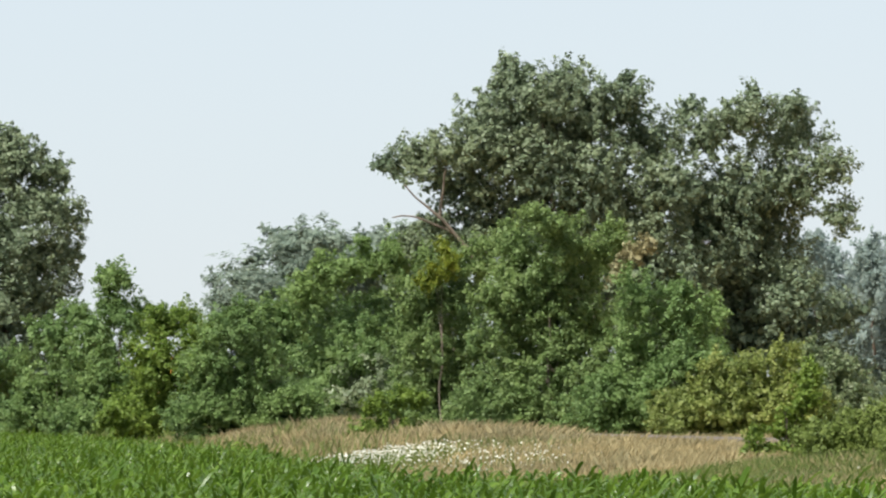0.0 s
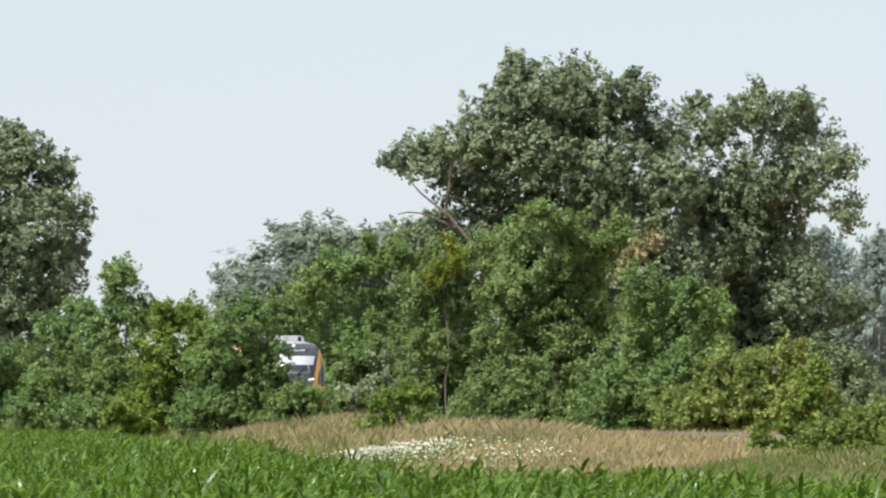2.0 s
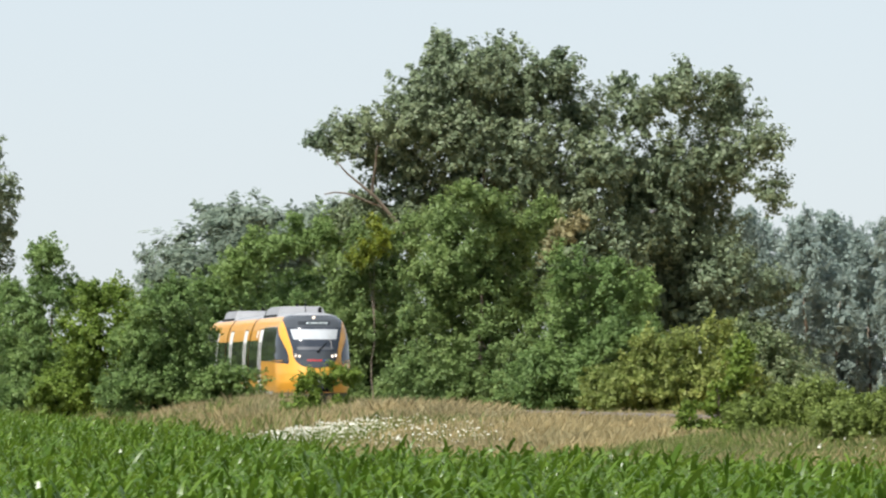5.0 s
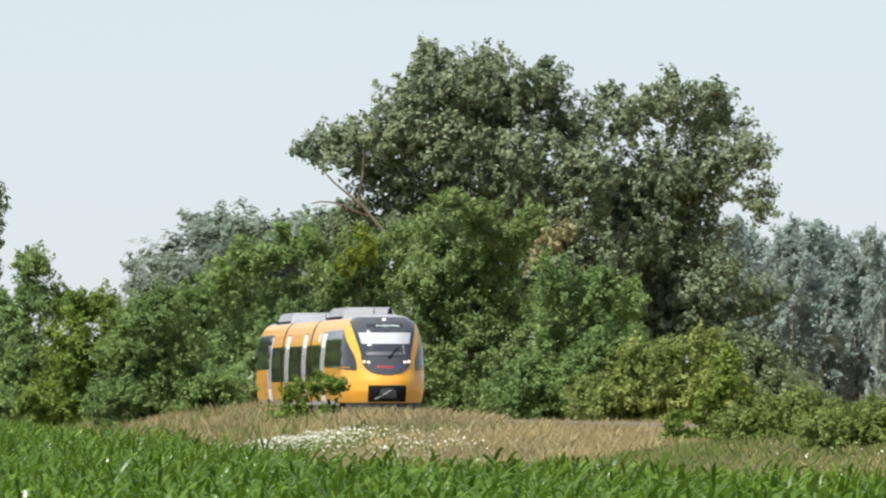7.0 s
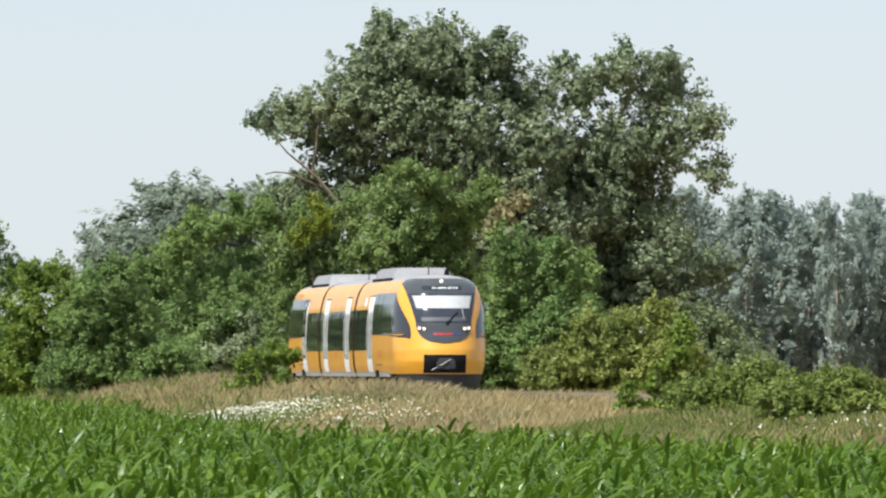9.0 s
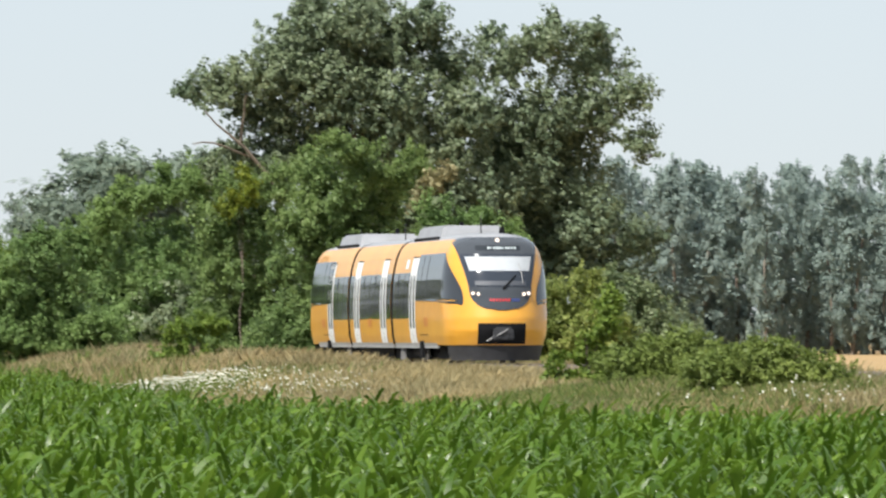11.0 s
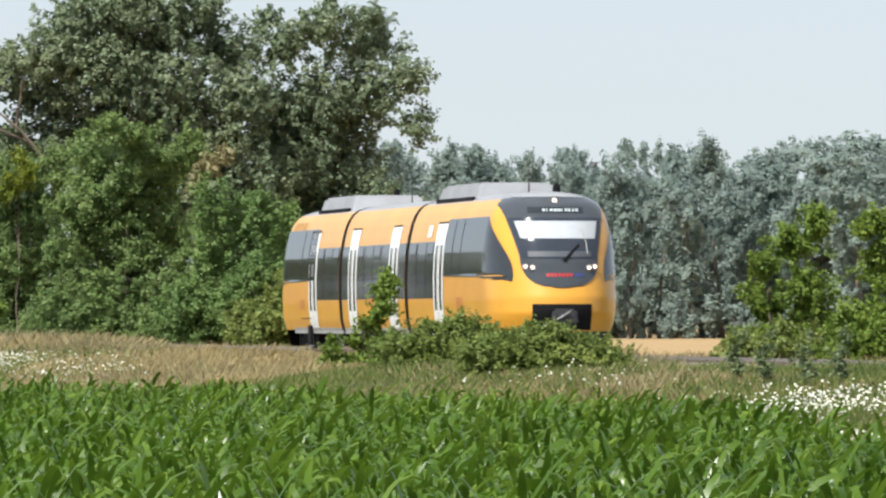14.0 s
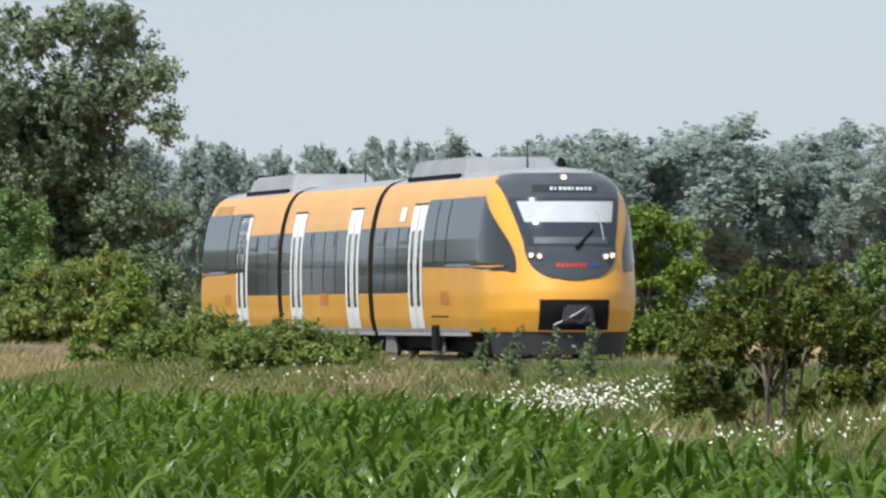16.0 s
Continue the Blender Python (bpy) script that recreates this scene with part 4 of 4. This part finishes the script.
def bird(size):
    b = empty("bird")
    bm = bmesh.new()
    bmesh.ops.create_uvsphere(bm, u_segments=12, v_segments=8, radius=0.5)
    for v in bm.verts:
        taper = 1 - 0.5 * max(0, -v.co.x * 2) ** 1.5
        v.co = Vector((v.co.x * size, v.co.y * size * 0.28 * taper, v.co.z * size * 0.26 * taper))
    part("body", bm, FEATHER, b)
    bm = bmesh.new()
    bmesh.ops.create_uvsphere(bm, u_segments=10, v_segments=6, radius=size * 0.11, matrix=Matrix.Translation((size * 0.5, 0, size * 0.05)))
    part("head", bm, FEATHER, b)
    bm = bmesh.new()
    bmesh.ops.create_cone(bm, cap_ends=True, segments=6, radius1=size * 0.03, radius2=0.001, depth=size * 0.12, matrix=pose(size * 0.65, 0, size * 0.04, 0, 90, 0))
    part("beak", bm, BLACK, b)
    bm = bmesh.new()
    t = 0.012 * size
    pts = [(-0.4, 0.06), (-0.85, 0.16), (-0.85, -0.16), (-0.4, -0.06)]
    lo = [bm.verts.new((x * size, y * size, -t)) for x, y in pts]
    hi = [bm.verts.new((x * size, y * size, t)) for x, y in pts]
    bm.faces.new(lo), bm.faces.new(hi[::-1])
    for i in range(4):
        bm.faces.new((lo[i], hi[i], hi[(i + 1) % 4], lo[(i + 1) % 4]))
    part("tail", bm, FEATHER, b)
    wings = []
    for s in (-1, 1):
        bm = bmesh.new()
        pts = [(0.25, 0.08), (0.32, 0.5), (0.05, 1.05), (-0.05, 1.0), (-0.15, 0.5), (-0.22, 0.08)]
        lo = [bm.verts.new((x * size, s * y * size, -t)) for x, y in pts]
        hi = [bm.verts.new((x * size, s * y * size, t * 1.5)) for x, y in pts]
        bm.faces.new(lo), bm.faces.new(hi[::-1])
        for i in range(6):
            bm.faces.new((lo[i], hi[i], hi[(i + 1) % 6], lo[(i + 1) % 6]))
        bmesh.ops.recalc_face_normals(bm, faces=bm.faces[:])
        wings.append((part("wing", bm, FEATHER, b), s))
    tagged(b, "dark bird flying with beating wings", "bird", "birds in the air")
    return b, wings


near_bird, near_wings = bird(0.28)
far_bird, far_wings = bird(0.30)


def in_air(az, el, d):
    x, y = spot(az, d)
    return x, y, EYE + el * d / 1000


def motions():
    stations = [(0.0, 390.7), (2.0, 362.6), (3.5, 340.9), (5.0, 319.1), (8.0, 272.8), (11.0, 227.2), (12.0, 211.7), (13.0, 196.0), (14.0, 180.9), (15.0, 166.2), (16.0, 152.2)]

    def tip(t):
        """Where the front of the railcar is."""
        return float(np.interp(t, [p for p, _ in stations], [p for _, p in stations]))
    
    def on_track(y):
        """The railcar with its nose at y and both ends over the rails."""
        x0, x1 = track_x(y), track_x(y + LENGTH)
        return pose(x0, y, RAIL_Z, 0, 0, -math.degrees(math.atan2(x1 - x0, LENGTH)))
    rows = [(t, on_track(tip(t))) for t, _ in stations]
    walk(train, rows)
    for w in wheels:
        base = w.matrix_basis.translation.copy()
        walk(w, [(t, pose(base.x, base.y, base.z) @ Matrix.Rotation(-(tip(0) - tip(t)) / 0.43, 4, "X")) for t in lin(0, 16, 16 * 30 + 1)])
    fly = [(0.0, -1195.0, 34.0), (11.8, 85.4, 26.0), (12.2, 133.2, 32.0), (12.4, 157.2, 37.0), (12.5, 168.4, 38.8), (12.6, 180.7, 41.1), (13.2, 249.7, 50.0), (16.0, 560.0, 80.0)]
    walk(near_bird, [(t, pose(*in_air(a, e, 130), 0, -8, -6)) for t, a, e in fly])
    slow = [(0.0, 138.6, 20.0), (11.0, 155.4, 21.5), (12.3, 161.1, 22.2), (12.5, 161.6, 23.9), (12.8, 164.6, 22.4), (13.0, 167.2, 20.0), (13.2, 172.5, 19.1), (13.6, 174.5, 19.2), (14.0, 175.5, 18.7), (16.0, 182.4, 18.0)]
    walk(far_bird, [(t, pose(*in_air(a, e, 330), 0, 0, -20)) for t, a, e in slow])
    for wings, beat in ((near_wings, 5.0), (far_wings, 4.0)):
        for w, s in wings:
            walk(w, [(t, pose(0, 0, 0, s * 48 * math.cos(2 * math.pi * beat * (t - 12.42)), 0, 0)) for t in lin(0, 16, 321)])


motions()
